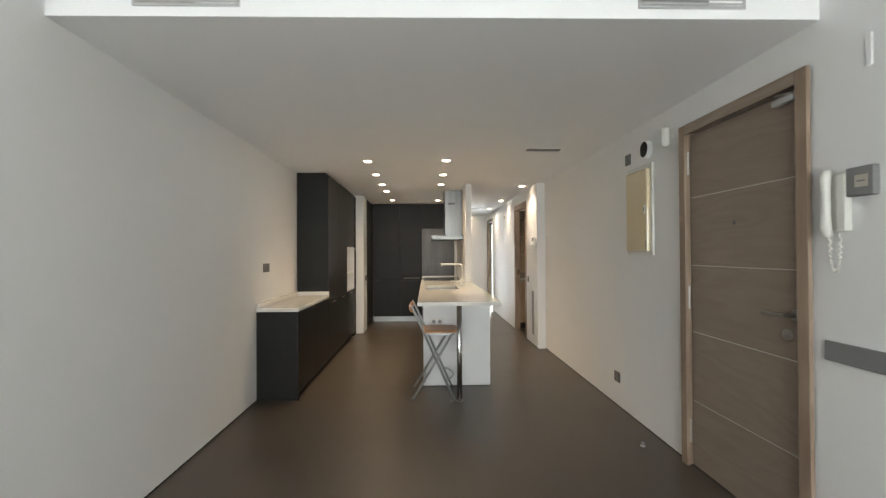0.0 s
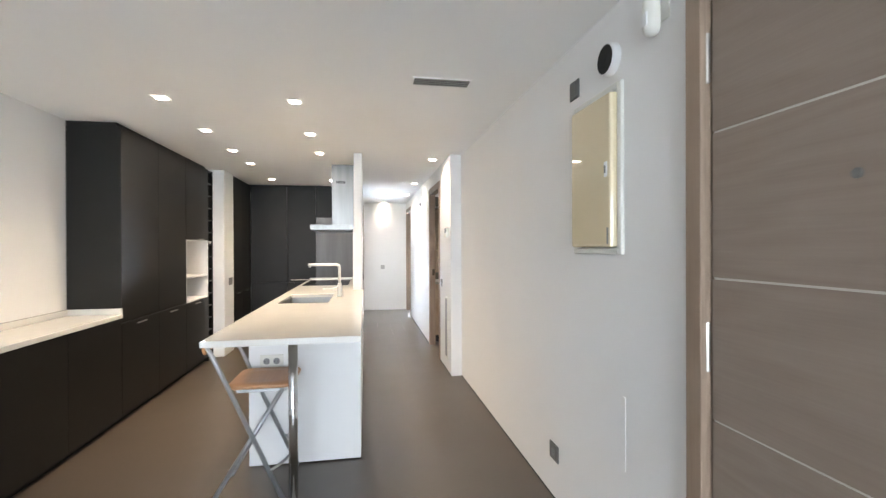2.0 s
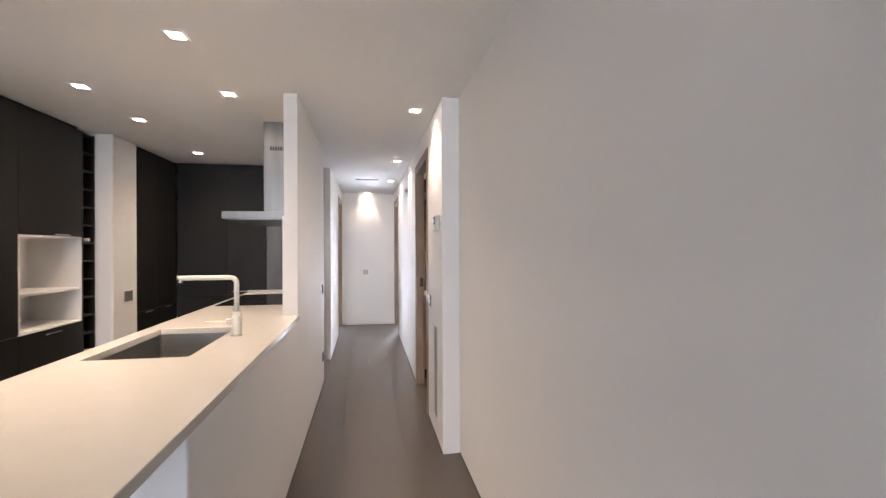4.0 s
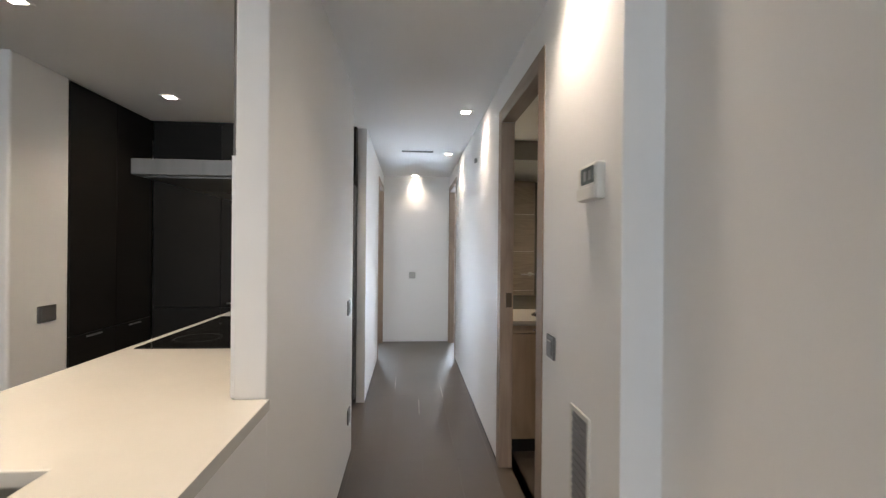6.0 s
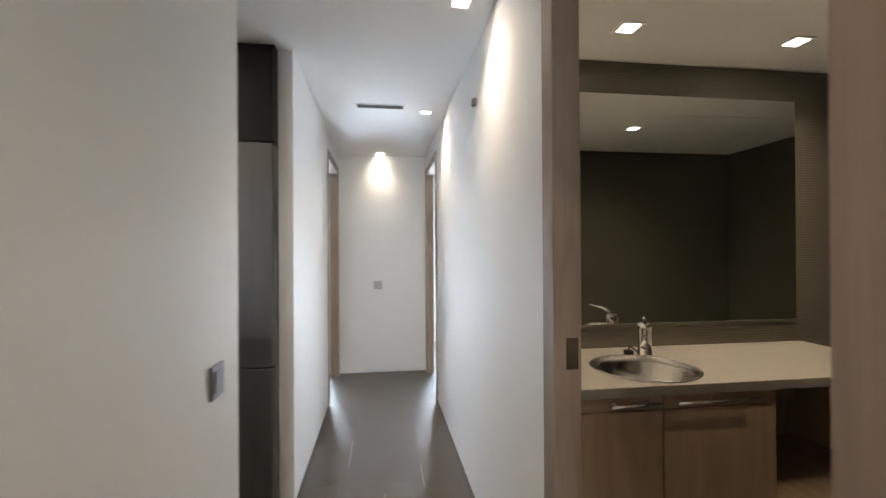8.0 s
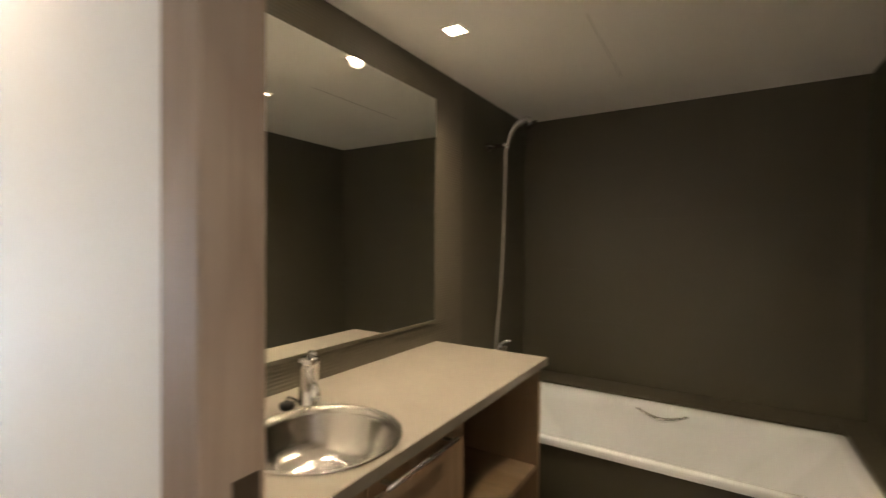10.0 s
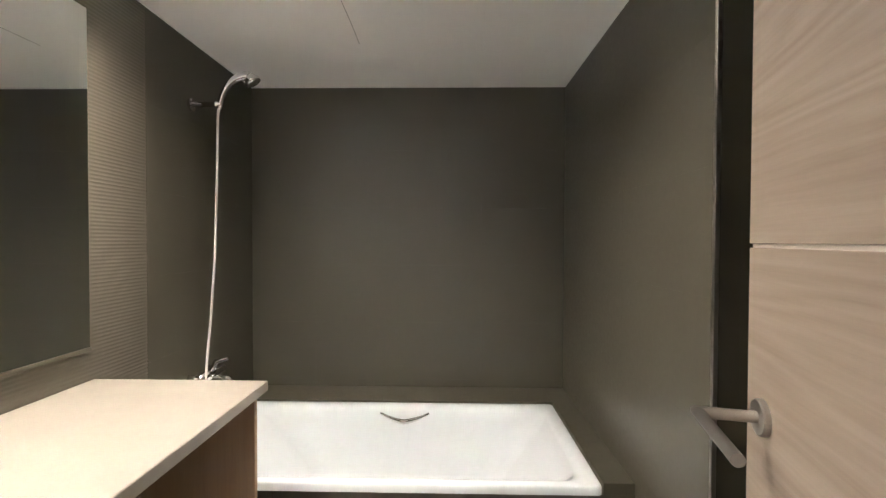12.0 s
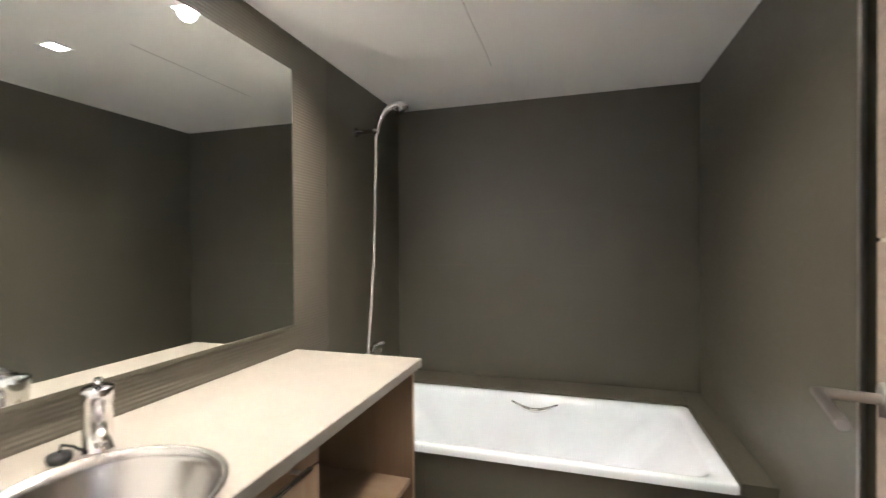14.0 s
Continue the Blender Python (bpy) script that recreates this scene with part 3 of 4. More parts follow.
fuse = thing("fuse_box", (XR, 3.45, 1.30), "cream lacquered fuse box door in a white frame", "fuse box")
part("box_frame", boxes((XR - 0.016, 3.275, 1.293, XR, 3.303, 1.965), (XR - 0.016, 3.64, 1.293, XR, 3.665, 1.965), (XR - 0.016, 3.303, 1.293, XR, 3.64, 1.318), (XR - 0.016, 3.303, 1.935, XR, 3.64, 1.965), bevel=0.004), PLASTIC, fuse)
fd = part("fuse_door", box(XR - 0.042, 3.305, 1.322, XR - 0.004, 3.638, 1.93, 0.012), CREAM, fuse)
part("latch", boxes((XR - 0.047, 3.325, 1.60, XR - 0.042, 3.345, 1.66), bevel=0.002), WHITE, fd)
part("latch_button", boxes((XR - 0.050, 3.330, 1.615, XR - 0.047, 3.340, 1.645), bevel=0.001), GREYP, fd)
part("rating_label", box(XR - 0.0428, 3.32, 1.335, XR - 0.042, 3.332, 1.40), GREYP, fd)

alarm = thing("motion_sensor", (XR, 3.065, 2.09), "small white infrared alarm sensor on the wall", "sensor")
part("sensor_body", lathe([(0.0, 0.0), (0.014, 0.002), (0.024, 0.012), (0.028, 0.03), (0.028, 0.112), (0.026, 0.122), (0.0, 0.124)], (XR - 0.034, 3.065, 2.025), 24), PLASTIC, alarm, smooth=True)
part("sensor_lens", box(XR - 0.0625, 3.05, 2.055, XR - 0.058, 3.08, 2.10, 0.002), WHITE, alarm)
part("wall_bracket", box(XR - 0.006, 3.015, 2.07, XR, 3.115, 2.14, 0.002), PLASTIC, alarm)
grille = thing("wall_speaker", (XR, 3.36, 2.072), "round black wall speaker in a white tapered housing", "speaker")
part("rim", lathe([(0.056, -0.020), (0.0565, -0.033), (0.0595, -0.034), (0.064, -0.004), (0.065, 0.0)], (XR, 3.36, 2.072), 36, "X"), WHITE, grille, smooth=True)
part("dark_disc", lathe([(0.0, -0.026), (0.034, -0.030), (0.0562, -0.033), (0.0562, -0.020), (0.0, -0.020)], (XR, 3.36, 2.072), 36, "X"), DARK, grille)
contact = thing("door_contact", (XR, 1.72, 2.0), "small white alarm contact strip on the wall", "sensor")
part("contact_body", box(XR - 0.008, 1.712, 2.0, XR, 1.735, 2.12, 0.003), PAINT, contact)
dome = thing("smoke_detector", (XL + 0.02, 1.90, 2.345), "small white round detector by the bulkhead", "detector")
part("detector_body", lathe([(0.0, 0.0), (0.045, 0.0), (0.045, 0.02), (0.030, 0.035), (0.0, 0.04)], (XL, 1.88, 2.345), 28, "X"), PLASTIC, dome, smooth=True)
strip = thing("wall_trunking", (XR, 3.277, 0.464), "thin white cable cover strip on the wall", "cable cover")
part("cover", box(XR - 0.003, 3.270, 0.464, XR, 3.284, 0.748, 0.001), PAINT, strip)
stop = thing("door_stop", (2.565, 3.122, 0), "small steel door stop screwed to the floor", "door stop")
part("stop_base", lathe([(0.0, 0), (0.017, 0), (0.017, 0.008), (0.012, 0.012), (0.0, 0.012)], (2.565, 3.122, 0), 20), SATIN, stop)
part("stop_rubber", lathe([(0.0, 0.012), (0.012, 0.012), (0.013, 0.022), (0.009, 0.03), (0.0, 0.03)], (2.565, 3.122, 0), 20), GREYP, stop)

phone = thing("intercom_handset", (XR, 1.845, 1.5), "white intercom handset hanging on its wall base", "intercom")
part("wall_base", box(XR - 0.030, 1.797, 1.392, XR, 1.842, 1.620, 0.009, seg=3), PLASTIC, phone)
part("cradle", box(XR - 0.018, 1.842, 1.392, XR, 1.892, 1.620, 0.006, seg=3), PLASTIC, phone)
grip = tube([(XR - 0.022, 1.868, 1.630), (XR - 0.038, 1.868, 1.625), (XR - 0.046, 1.868, 1.60), (XR - 0.045, 1.868, 1.56), (XR - 0.042, 1.868, 1.505), (XR - 0.045, 1.868, 1.45), (XR - 0.046, 1.868, 1.41), (XR - 0.038, 1.868, 1.385), (XR - 0.022, 1.868, 1.380)], [0.012, 0.019, 0.021, 0.018, 0.016, 0.018, 0.021, 0.019, 0.012], 16)
part("handset", grip, PLASTIC, phone, smooth=True)
coil = [(XR - 0.030 + 0.004 * math.cos(i * 1.5), 1.866 - 0.045 * (0.5 - 0.5 * math.cos(math.pi * i / 90)) + 0.004 * math.sin(i * 1.5), 1.388 - 0.155 * math.sin(math.pi * i / 90) ** 0.7) for i in range(91)]
part("coiled_cord", tube(coil, 0.0028, 6), PLASTIC, phone, smooth=True)
keypad = thing("alarm_keypad", (XR, 1.745, 1.577), "grey alarm keypad with a pale display", "keypad")
part("keypad_body", box(XR - 0.028, 1.692, 1.522, XR, 1.80, 1.632, 0.006), GREYP, keypad)
part("display", box(XR - 0.030, 1.712, 1.555, XR - 0.028, 1.762, 1.60, 0.0008), PALE, keypad)
part("display_text", box(XR - 0.0306, 1.722, 1.574, XR - 0.030, 1.752, 1.580), GREYP, keypad)

thermo = thing("thermostat", (XC, 6.36, 1.43), "off-white wall thermostat with a grey display", "thermostat")
part("thermostat_body", box(XC - 0.030, 6.294, 1.43, XC, 6.426, 1.535, 0.008, seg=3), PLASTIC, thermo)
part("flip_cover", box(XC - 0.034, 6.297, 1.433, XC - 0.030, 6.423, 1.468, 0.0018), PLASTIC, thermo)
part("lcd", box(XC - 0.032, 6.306, 1.477, XC - 0.030, 6.396, 1.525, 0.0008), SCREEN, thermo)
for k in range(2):
    part("lcd_digits", box(XC - 0.0324, 6.323 + k * 0.032, 1.487, XC - 0.032, 6.343 + k * 0.032, 1.514), GREYP, thermo)


def slot_vent(name, x0, x1, y0, y1, z, n, label):
    """A slot grille in a ceiling: rim, dark sheet standing in for the shaded throat, long blades."""
    ob = thing(name, ((x0 + x1) / 2, (y0 + y1) / 2, z), label, "air vent")
    w = 0.012
    part("rim", boxes((x0, y0, z - 0.004, x1, y0 + w, z), (x0, y1 - w, z - 0.004, x1, y1, z), (x0, y0 + w, z - 0.004, x0 + w, y1 - w, z), (x1 - w, y0 + w, z - 0.004, x1, y1 - w, z)), CEIL, ob)
    part("throat", box(x0 + w, y0 + w, z - 0.0015, x1 - w, y1 - w, z - 0.0005), DARK, ob)
    for k in range(n):
        yc = y0 + w + (k + 0.5) * (y1 - y0 - 2 * w) / n
        part("slat", box(x0 + w, yc - 0.005, z - 0.0045, x1 - w, yc + 0.005, z - 0.002), GREYP, ob)
    return ob


slot_vent("ceiling_vent", 2.03, 2.375, 4.19, 4.32, ZC, 4, "slim ceiling air vent above the passage")
slot_vent("ceiling_vent", 1.994, 2.335, 9.60, 9.70, ZC, 3, "slim ceiling air vent in the corridor")
slot_vent("ceiling_vent", 2.775, 2.985, 7.315, 7.475, ZB, 4, "ceiling extractor grille in the bathroom")
for x0, x1, YV in ((-0.07, 0.355, YBULK + 0.004), (1.98, 2.43, YBULK - 0.034)):
    ob = thing("bulkhead_vent", ((x0 + x1) / 2, YV, 2.43), "long white air conditioning grille in the bulkhead", "air vent")
    part("rim", boxes((x0, YV - 0.008, 2.318, x1, YV, 2.330), (x0, YV - 0.008, 2.518, x1, YV, 2.53), (x0, YV - 0.008, 2.330, x0 + 0.012, YV, 2.518), (x1 - 0.012, YV - 0.008, 2.330, x1, YV, 2.518)), SILVERP, ob)
    part("throat", box(x0 + 0.012, YV - 0.002, 2.330, x1 - 0.012, YV - 0.0005, 2.518), GREYP, ob)
    for k in range(9):
        part("slat", box(x0 + 0.012, YV - 0.008, 2.334 + k * 0.0203, x1 - 0.012, YV - 0.003, 2.343 + k * 0.0203), SILVERP, ob)
ret = thing("return_grille", (XC, 6.46, 0.45), "tall narrow return air grille low on the corridor wall", "air vent")
part("rim", boxes((XC - 0.006, 6.385, 0.13, XC, 6.40, 0.785), (XC - 0.006, 6.52, 0.13, XC, 6.535, 0.785), (XC - 0.006, 6.40, 0.13, XC, 6.52, 0.145), (XC - 0.006, 6.40, 0.77, XC, 6.52, 0.785)), PLASTIC, ret)
part("throat", box(XC - 0.0018, 6.40, 0.145, XC - 0.0006, 6.52, 0.77), GREYP, ret)
for k in range(26):
    part("slat", box(XC - 0.005, 6.40, 0.152 + k * 0.0238, XC - 0.0019, 6.52, 0.164 + k * 0.0238), GREYP, ret)
sensor = thing("wall_sensor", (XC, 8.70, 2.0), "tiny dark bracket high on the corridor wall", "hook")
part("bracket", box(XC - 0.02, 8.665, 1.985, XC, 8.70, 2.02, 0.003), GREYP, sensor)

# ---- ceiling lights ----
def build_light(name, lens_mat, label):
    ob = thing(name, (0, 0, 0), label, "ceiling light", group="recessed ceiling lights")
    a, b = 0.045, 0.032
    part("trim_ring", boxes((-a, -a, -0.005, a, -b, 0), (-a, b, -0.005, a, a, 0), (-a, -b, -0.005, -b, b, 0), (b, -b, -0.005, a, b, 0)), CEIL, ob, local=True)
    part("lens", box(-b, -b, -0.004, b, b, -0.001), lens_mat, ob, "glowing frosted lens", local=True)
    return ob


PLACED = set()


def light_at(proto, x, y, z, watts, cone=88, blend=0.55, colour=WARM):
    m = pose(x, y, z)
    if proto.name not in PLACED:
        PLACED.add(proto.name)
        proto.matrix_world = m
    else:
        copy_thing(proto, m)
    lamp("downlight_lamp", "SPOT", pose(x, y, z - 0.012), watts, colour, cone=cone, blend=blend)


proto = build_light("downlight", LENS, "small square recessed downlight, lit, in the white ceiling")
for y in (4.79, 5.58, 6.34, 7.02, 8.18):
    light_at(proto, 0.50, y, ZC, 34, 128, 1.0, AMBER)
for y in (4.74, 5.575, 6.34, 8.18):
    light_at(proto, 1.317, y, ZC, 30, 128, 1.0, AMBER)
for y, watts in ((6.49, 36), (8.30, 30), (9.735, 30)):
    light_at(proto, 2.49, y, ZC, watts, 128, 1.0)
light_at(proto, 2.162, 11.165, ZC, 20, 100, 1.0)
bproto = build_light("bathroom_downlight", LENSB, "small square recessed downlight, lit, in the bathroom ceiling")
for x, y, watts in ((3.81, 8.09, 34), (3.08, 8.07, 27), (3.87, 7.33, 26)):
    light_at(bproto, x, y, ZB, watts, cone=140, blend=1.0, colour=HONEY)

# ---- kitchen ----
FX = -0.05     # front plane of the cabinets on the left wall


def slot_handle(y, z, parent):
    """A grip on a front: thin lip, flat dark sheet standing in for its shaded hollow."""
    h = part("handle", boxes((FX - 0.001, y - 0.08, z - 0.016, FX + 0.007, y + 0.08, z - 0.006), bevel=0.0015), SATIN, parent, "satin metal grip lip")
    part("grip_shade", box(FX - 0.0005, y - 0.078, z - 0.006, FX + 0.0008, y + 0.078, z + 0.010), DARK, h)


def base_unit(y0, y1, label):
    ob = thing("base_cabinet", ((XL + FX) / 2, (y0 + y1) / 2, 0), label, "cabinet", group="low charcoal cabinets")
    part("carcass", box(XL, y0, 0.06, FX - 0.02, y1, 0.795), CHAR, ob)
    part("front", box(FX - 0.019, y0 + 0.001, 0.055, FX, y1 - 0.001, 0.795, 0.0015), CHAR, ob)
    part("plinth", box(XL, y0, 0, FX - 0.05, y1, 0.06), DARK, ob)
    return ob


low = base_unit(4.215, 4.83, "low charcoal laminate cabinet with an end panel")
part("end_panel", box(XL, 4.197, 0.0, FX, 4.2145, 0.795, 0.0015), CHAR, low)
base_unit(4.83, 5.447, "low charcoal laminate cabinet beside the tall units")
top = thing("sideboard_worktop", (-0.23, 4.82, 0.797), "cream stone worktop with a low upstand", "worktop")
part("slab", box(XL, 4.19, 0.797, FX + 0.008, 5.447, 0.829, 0.003), STONE, top)
part("upstand", boxes((XL, 4.19, 0.829, XL + 0.02, 5.427, 0.872), (XL, 5.427, 0.829, FX + 0.008, 5.447, 0.872), bevel=0.002), STONE, top)

TALL = [5.449, 6.062, 6.676, 7.322]
for k, (y0, y1) in enumerate(zip(TALL, TALL[1:])):
    ob = thing("tall_cabinet", ((XL + FX) / 2, (y0 + y1) / 2, 0), "tall charcoal laminate cabinet" + (" with an open white niche" if k == 2 else " with a recessed grip"), "cabinet", group="tall charcoal cabinets")
    zn0, zn1 = (0.756, 1.415) if k == 2 else (0.757, 0.757)
    if k == 2:
        part("carcass", boxes((XL, y0, 0.06, FX - 0.02, y1, zn0 - 0.001), (XL, y0, zn1 + 0.001, FX - 0.02, y1, 2.245)), CHAR, ob)
        niche = part("niche", box(XL, y0 + 0.012, zn0, XL + 0.012, y1 - 0.012, zn1), WHITE, ob, "white lined open niche")
        part("niche_side", box(XL + 0.012, y0, zn0, FX - 0.001, y0 + 0.014, zn1), WHITE, niche)
        part("niche_side", box(XL + 0.012, y1 - 0.014, zn0, FX - 0.001, y1, zn1), WHITE, niche)
        part("niche_floor", box(XL + 0.012, y0 + 0.014, zn0, FX - 0.001, y1 - 0.014, zn0 + 0.014), WHITE, niche)
        part("niche_top", box(XL + 0.012, y0 + 0.014, zn1 - 0.014, FX - 0.001, y1 - 0.014, zn1), WHITE, niche)
        part("shelf", box(XL + 0.012, y0 + 0.0145, 1.005, FX - 0.012, y1 - 0.0145, 1.023, 0.001), WHITE, niche)
    else:
        part("carcass", box(XL, y0, 0.06, FX - 0.02, y1, 2.245), CHAR, ob)
    lowf = part("lower_front", box(FX - 0.019, y0 + 0.001, 0.055, FX, y1 - 0.001, zn0 - 0.002, 0.0015), CHAR, ob)
    upf = part("upper_front", box(FX - 0.019, y0 + 0.001, zn1 + 0.002, FX, y1 - 0.001, 2.245, 0.0015), CHAR, ob)
    slot_handle((y0 + y1) / 2, zn0 - 0.022, lowf)
    if k == 2:
        slot_handle((y0 + y1) / 2 + 0.1, zn1 + 0.02, upf)
    part("plinth", box(XL, y0, 0, FX - 0.05, y1, 0.06), DARK, ob)
    if k == 0:
        part("side_panel", box(XL, y0 - 0.0005, 0.873, FX, y0 + 0.001, 2.245), CHAR, ob)
    part("shadow_gap", box(XL, y0, 2.245, FX - 0.03, y1, ZC - 0.002), CHAR, ob)

rack = thing("wine_rack", (-0.2, 7.40, 0), "narrow charcoal wine rack column with many cubbies", "wine rack")
part("rack_side", boxes((XL, 7.324, 0.0, FX, 7.338, 2.245), (XL, 7.474, 0.0, FX, 7.488, 2.245)), CHAR, rack)
part("rack_back", box(XL, 7.338, 0.06, XL + 0.01, 7.474, 2.245), DARK, rack)
for k in range(16):
    part("shelf", box(XL + 0.01, 7.338, 0.06 + k * 0.1445, FX - 0.002, 7.474, 0.072 + k * 0.1445), CHAR, rack)
knob = thing("bottle_cap", (FX - 0.06, 7.406, 1.375), "pale bottle neck lying in the wine rack", "bottle")
part("neck", lathe([(0.0, 0.0), (0.015, 0.0), (0.015, 0.05), (0.013, 0.055), (0.0, 0.055)], (FX - 0.05, 7.406, 1.393), 14, "X"), PLASTIC, knob, smooth=True)

# dark run behind the pillar
side = thing("side_cabinet", (-0.15, 8.3, 0), "tall charcoal cabinet behind the white pillar", "cabinet", group="tall charcoal cabinets")
part("carcass", box(XL, 7.903, 0.08, 0.058, 8.748, 2.25), CHAR, side)
for a, b in ((7.905, 8.325), (8.328, 8.746)):
    f = part("front", box(0.059, a, 0.09, 0.078, b, 0.735, 0.0015), CHAR, side)
    part("upper_front", box(0.059, a, 0.739, 0.078, b, 2.25, 0.0015), CHAR, side)
    part("handle", boxes((0.077, (a + b) / 2 - 0.07, 0.712, 0.086, (a + b) / 2 + 0.07, 0.722), bevel=0.002), GREYP, f)
part("plinth", box(XL, 7.903, 0, 0.03, 8.748, 0.08), DARK, side)
BACK = [0.08, 0.60, 1.02]
for a, b in zip(BACK, BACK[1:]):
    ob = thing("back_cabinet", ((a + b) / 2, 9.05, 0), "tall charcoal cabinet across the back of the kitchen", "cabinet", group="tall charcoal cabinets")
    part("carcass", box(a, 8.77, 0.1, b, 9.36, 2.25), CHAR, ob)
    f = part("front", box(a + 0.0015, 8.75, 0.105, b - 0.0015, 8.769, 0.80, 0.0015), CHAR, ob)
    part("upper_front", box(a + 0.0015, 8.75, 0.804, b - 0.0015, 8.769, 2.25, 0.0015), CHAR, ob)
    if a > 0.5:
        part("handle", tube([(a + 0.06, 8.752, 0.84), (a + 0.06, 8.722, 0.84), (b - 0.04, 8.722, 0.84), (b - 0.04, 8.752, 0.84)], 0.006, 8), SATIN, f, "satin bar handle")
    part("plinth", box(a, 8.80, 0, b, 9.36, 0.10), STEEL, ob, "steel plinth")
fridge = thing("fridge", (1.30, 9.05, 0), "tall stainless steel fridge between charcoal cabinets", "fridge")
part("fridge_body", box(1.022, 8.80, 0.04, 1.652, 9.36, 1.79), GREYP, fridge)
part("fridge_door", box(1.024, 8.742, 0.72, 1.65, 8.798, 1.79, 0.004), FRIDGE, fridge, "brushed steel upper door")
part("freezer_door", box(1.024, 8.742, 0.05, 1.65, 8.798, 0.712, 0.004), FRIDGE, fridge, "brushed steel lower door")
bridge = thing("bridging_cabinet", (1.30, 9.05, 1.88), "charcoal cabinet above the steel fridge", "cabinet", group="tall charcoal cabinets")
part("carcass", box(1.022, 8.77, 1.796, 1.655, 9.36, 2.25), CHAR, bridge)
part("front", box(1.024, 8.75, 1.80, 1.653, 8.769, 2.25, 0.0015), CHAR, bridge)
filler = thing("cabinet_filler", (0.6, 9.05, 2.25), "charcoal filler strip between cabinets and ceiling", "filler panel")
part("strip", boxes((XL, 7.903, 2.252, 0.05, 9.36, ZC - 0.001), (0.05, 8.78, 2.252, 1.655, 9.36, ZC - 0.001)), CHAR, filler)

# island
isl = thing("kitchen_island", (1.4, 6.0, 0), "white island base under the long worktop", "kitchen island")
part("end_panel", box(1.072, 4.553, 0.008, XI, 4.575, 0.871, 0.002), WHITE, isl)
part("end_plinth", box(1.10, 4.575, 0.0, 1.70, 4.60, 0.05), DARK, isl)
part("passage_panel", box(1.705, 4.5765, 0.012, XI, 6.2705, 0.871, 0.0006), PAINT, isl)
for a, b in ((4.577, 5.16), (5.164, 5.96), (5.964, 6.84), (6.844, 7.65), (7.654, 7.92)):
    part("front", box(1.072, a, 0.10, 1.092, b, 0.868, 0.0015), CHAR, isl, "charcoal front")
part("carcass", boxes((1.093, 4.576, 0.1, 1.632, 5.20, 0.85), (1.093, 5.98, 0.1, 1.632, 7.92, 0.85), (1.093, 5.20, 0.1, 1.632, 5.98, 0.62)), GREYP, isl)
part("plinth", box(1.12, 4.60, 0, 1.632, 7.92, 0.10), DARK, isl)
wt = thing("island_worktop", (1.4, 5.9, 0.872), "long cream composite stone worktop with an undermounted sink", "worktop")
SX0, SX1, SY0, SY1 = 1.105, 1.482, 5.25, 5.92
bm = grid_solid([1.027, SX0, SX1, 1.651, 1.743], [3.886, SY0, SY1, 6.269, 7.93], lambda u, v: not (SX0 < u < SX1 and SY0 < v < SY1) and not (u > 1.651 and v > 6.269), 0.872, 0.902, lambda u, v, w: (u, v, w))
rim = [e for e in bm.edges if len(e.link_faces) == 2 and e.calc_face_angle(0) > 1.0]
bmesh.ops.bevel(bm, geom=rim, offset=0.0025, segments=2, affect="EDGES", profile=0.5)
part("slab", bm, STONE, wt)
part("upstand", box(1.027, 7.91, 0.902, 1.640, 7.93, 0.921, 0.003), STONE, wt)
sink = thing("kitchen_sink", (1.29, 5.585, 0.7), "brushed steel sink under the worktop", "sink")
bm = bmesh.new()
cx, cy, hx, hy = (SX0 + SX1) / 2, (SY0 + SY1) / 2, (SX1 - SX0) / 2 + 0.006, (SY1 - SY0) / 2 + 0.006
loft([rounded_ring(bm, cx, cy, hx + 0.02, hy + 0.02, 0.02, 0.871), rounded_ring(bm, cx, cy, hx, hy, 0.015, 0.871), rounded_ring(bm, cx, cy, hx - 0.004, hy - 0.004, 0.02, 0.70), rounded_ring(bm, cx, cy, hx - 0.02, hy - 0.02, 0.02, 0.685)], bm)
part("bowl", bm, STEEL, sink)
part("drain", lathe([(0.0, 0.004), (0.02, 0.003), (0.042, 0.006), (0.045, 0.001)], (cx, cy, 0.685), 24), CHROME, sink, smooth=True)
tap = thing("kitchen_tap", (1.545, 5.66, 0.902), "tall angular satin steel kitchen tap", "tap")
part("base_ring", lathe([(0.0, 0), (0.028, 0), (0.028, 0.005), (0.024, 0.008), (0.0, 0.008)], (1.545, 5.66, 0.902), 24), SATIN, tap)
part("tap_body", lathe([(0.0, 0), (0.022, 0), (0.022, 0.085), (0.0175, 0.088), (0.0175, 0.108), (0.0, 0.110)], (1.545, 5.66, 0.908), 24), PLASTIC, tap, "pale tap body")
part("mixer_block", lathe([(0.0, 0), (0.017, 0), (0.0175, 0.002), (0.0175, 0.022), (0.016, 0.024), (0.0, 0.024)], (1.513, 5.66, 0.958), 20), PLASTIC, tap)
part("spout", tube([(1.545, 5.66, 1.01), (1.545, 5.66, 1.14)] + arc((1.545, 5.66, 1.146), (1.51, 5.66, 1.179), (1.545, 5.66, 1.179), 6) + [(1.30, 5.66, 1.179), (1.285, 5.66, 1.179)], 0.0118, 14), PLASTIC, tap, smooth=True)
part("aerator", lathe([(0.0, 0), (0.009, 0), (0.009, -0.014), (0.0, -0.014)], (1.298, 5.66, 1.170), 16), SATIN, tap)
part("lever", box(1.405, 5.653, 0.966, 1.500, 5.667, 0.973, 0.002), PLASTIC, tap)
splash = thing("splashback", (1.648, 7.1, 0.902), "white splashback panel between worktop and cooker hood", "splashback")
part("panel", box(1.643, 6.276, 0.9025, 1.6525, 7.93, 1.52, 0.001), WHITE, splash)
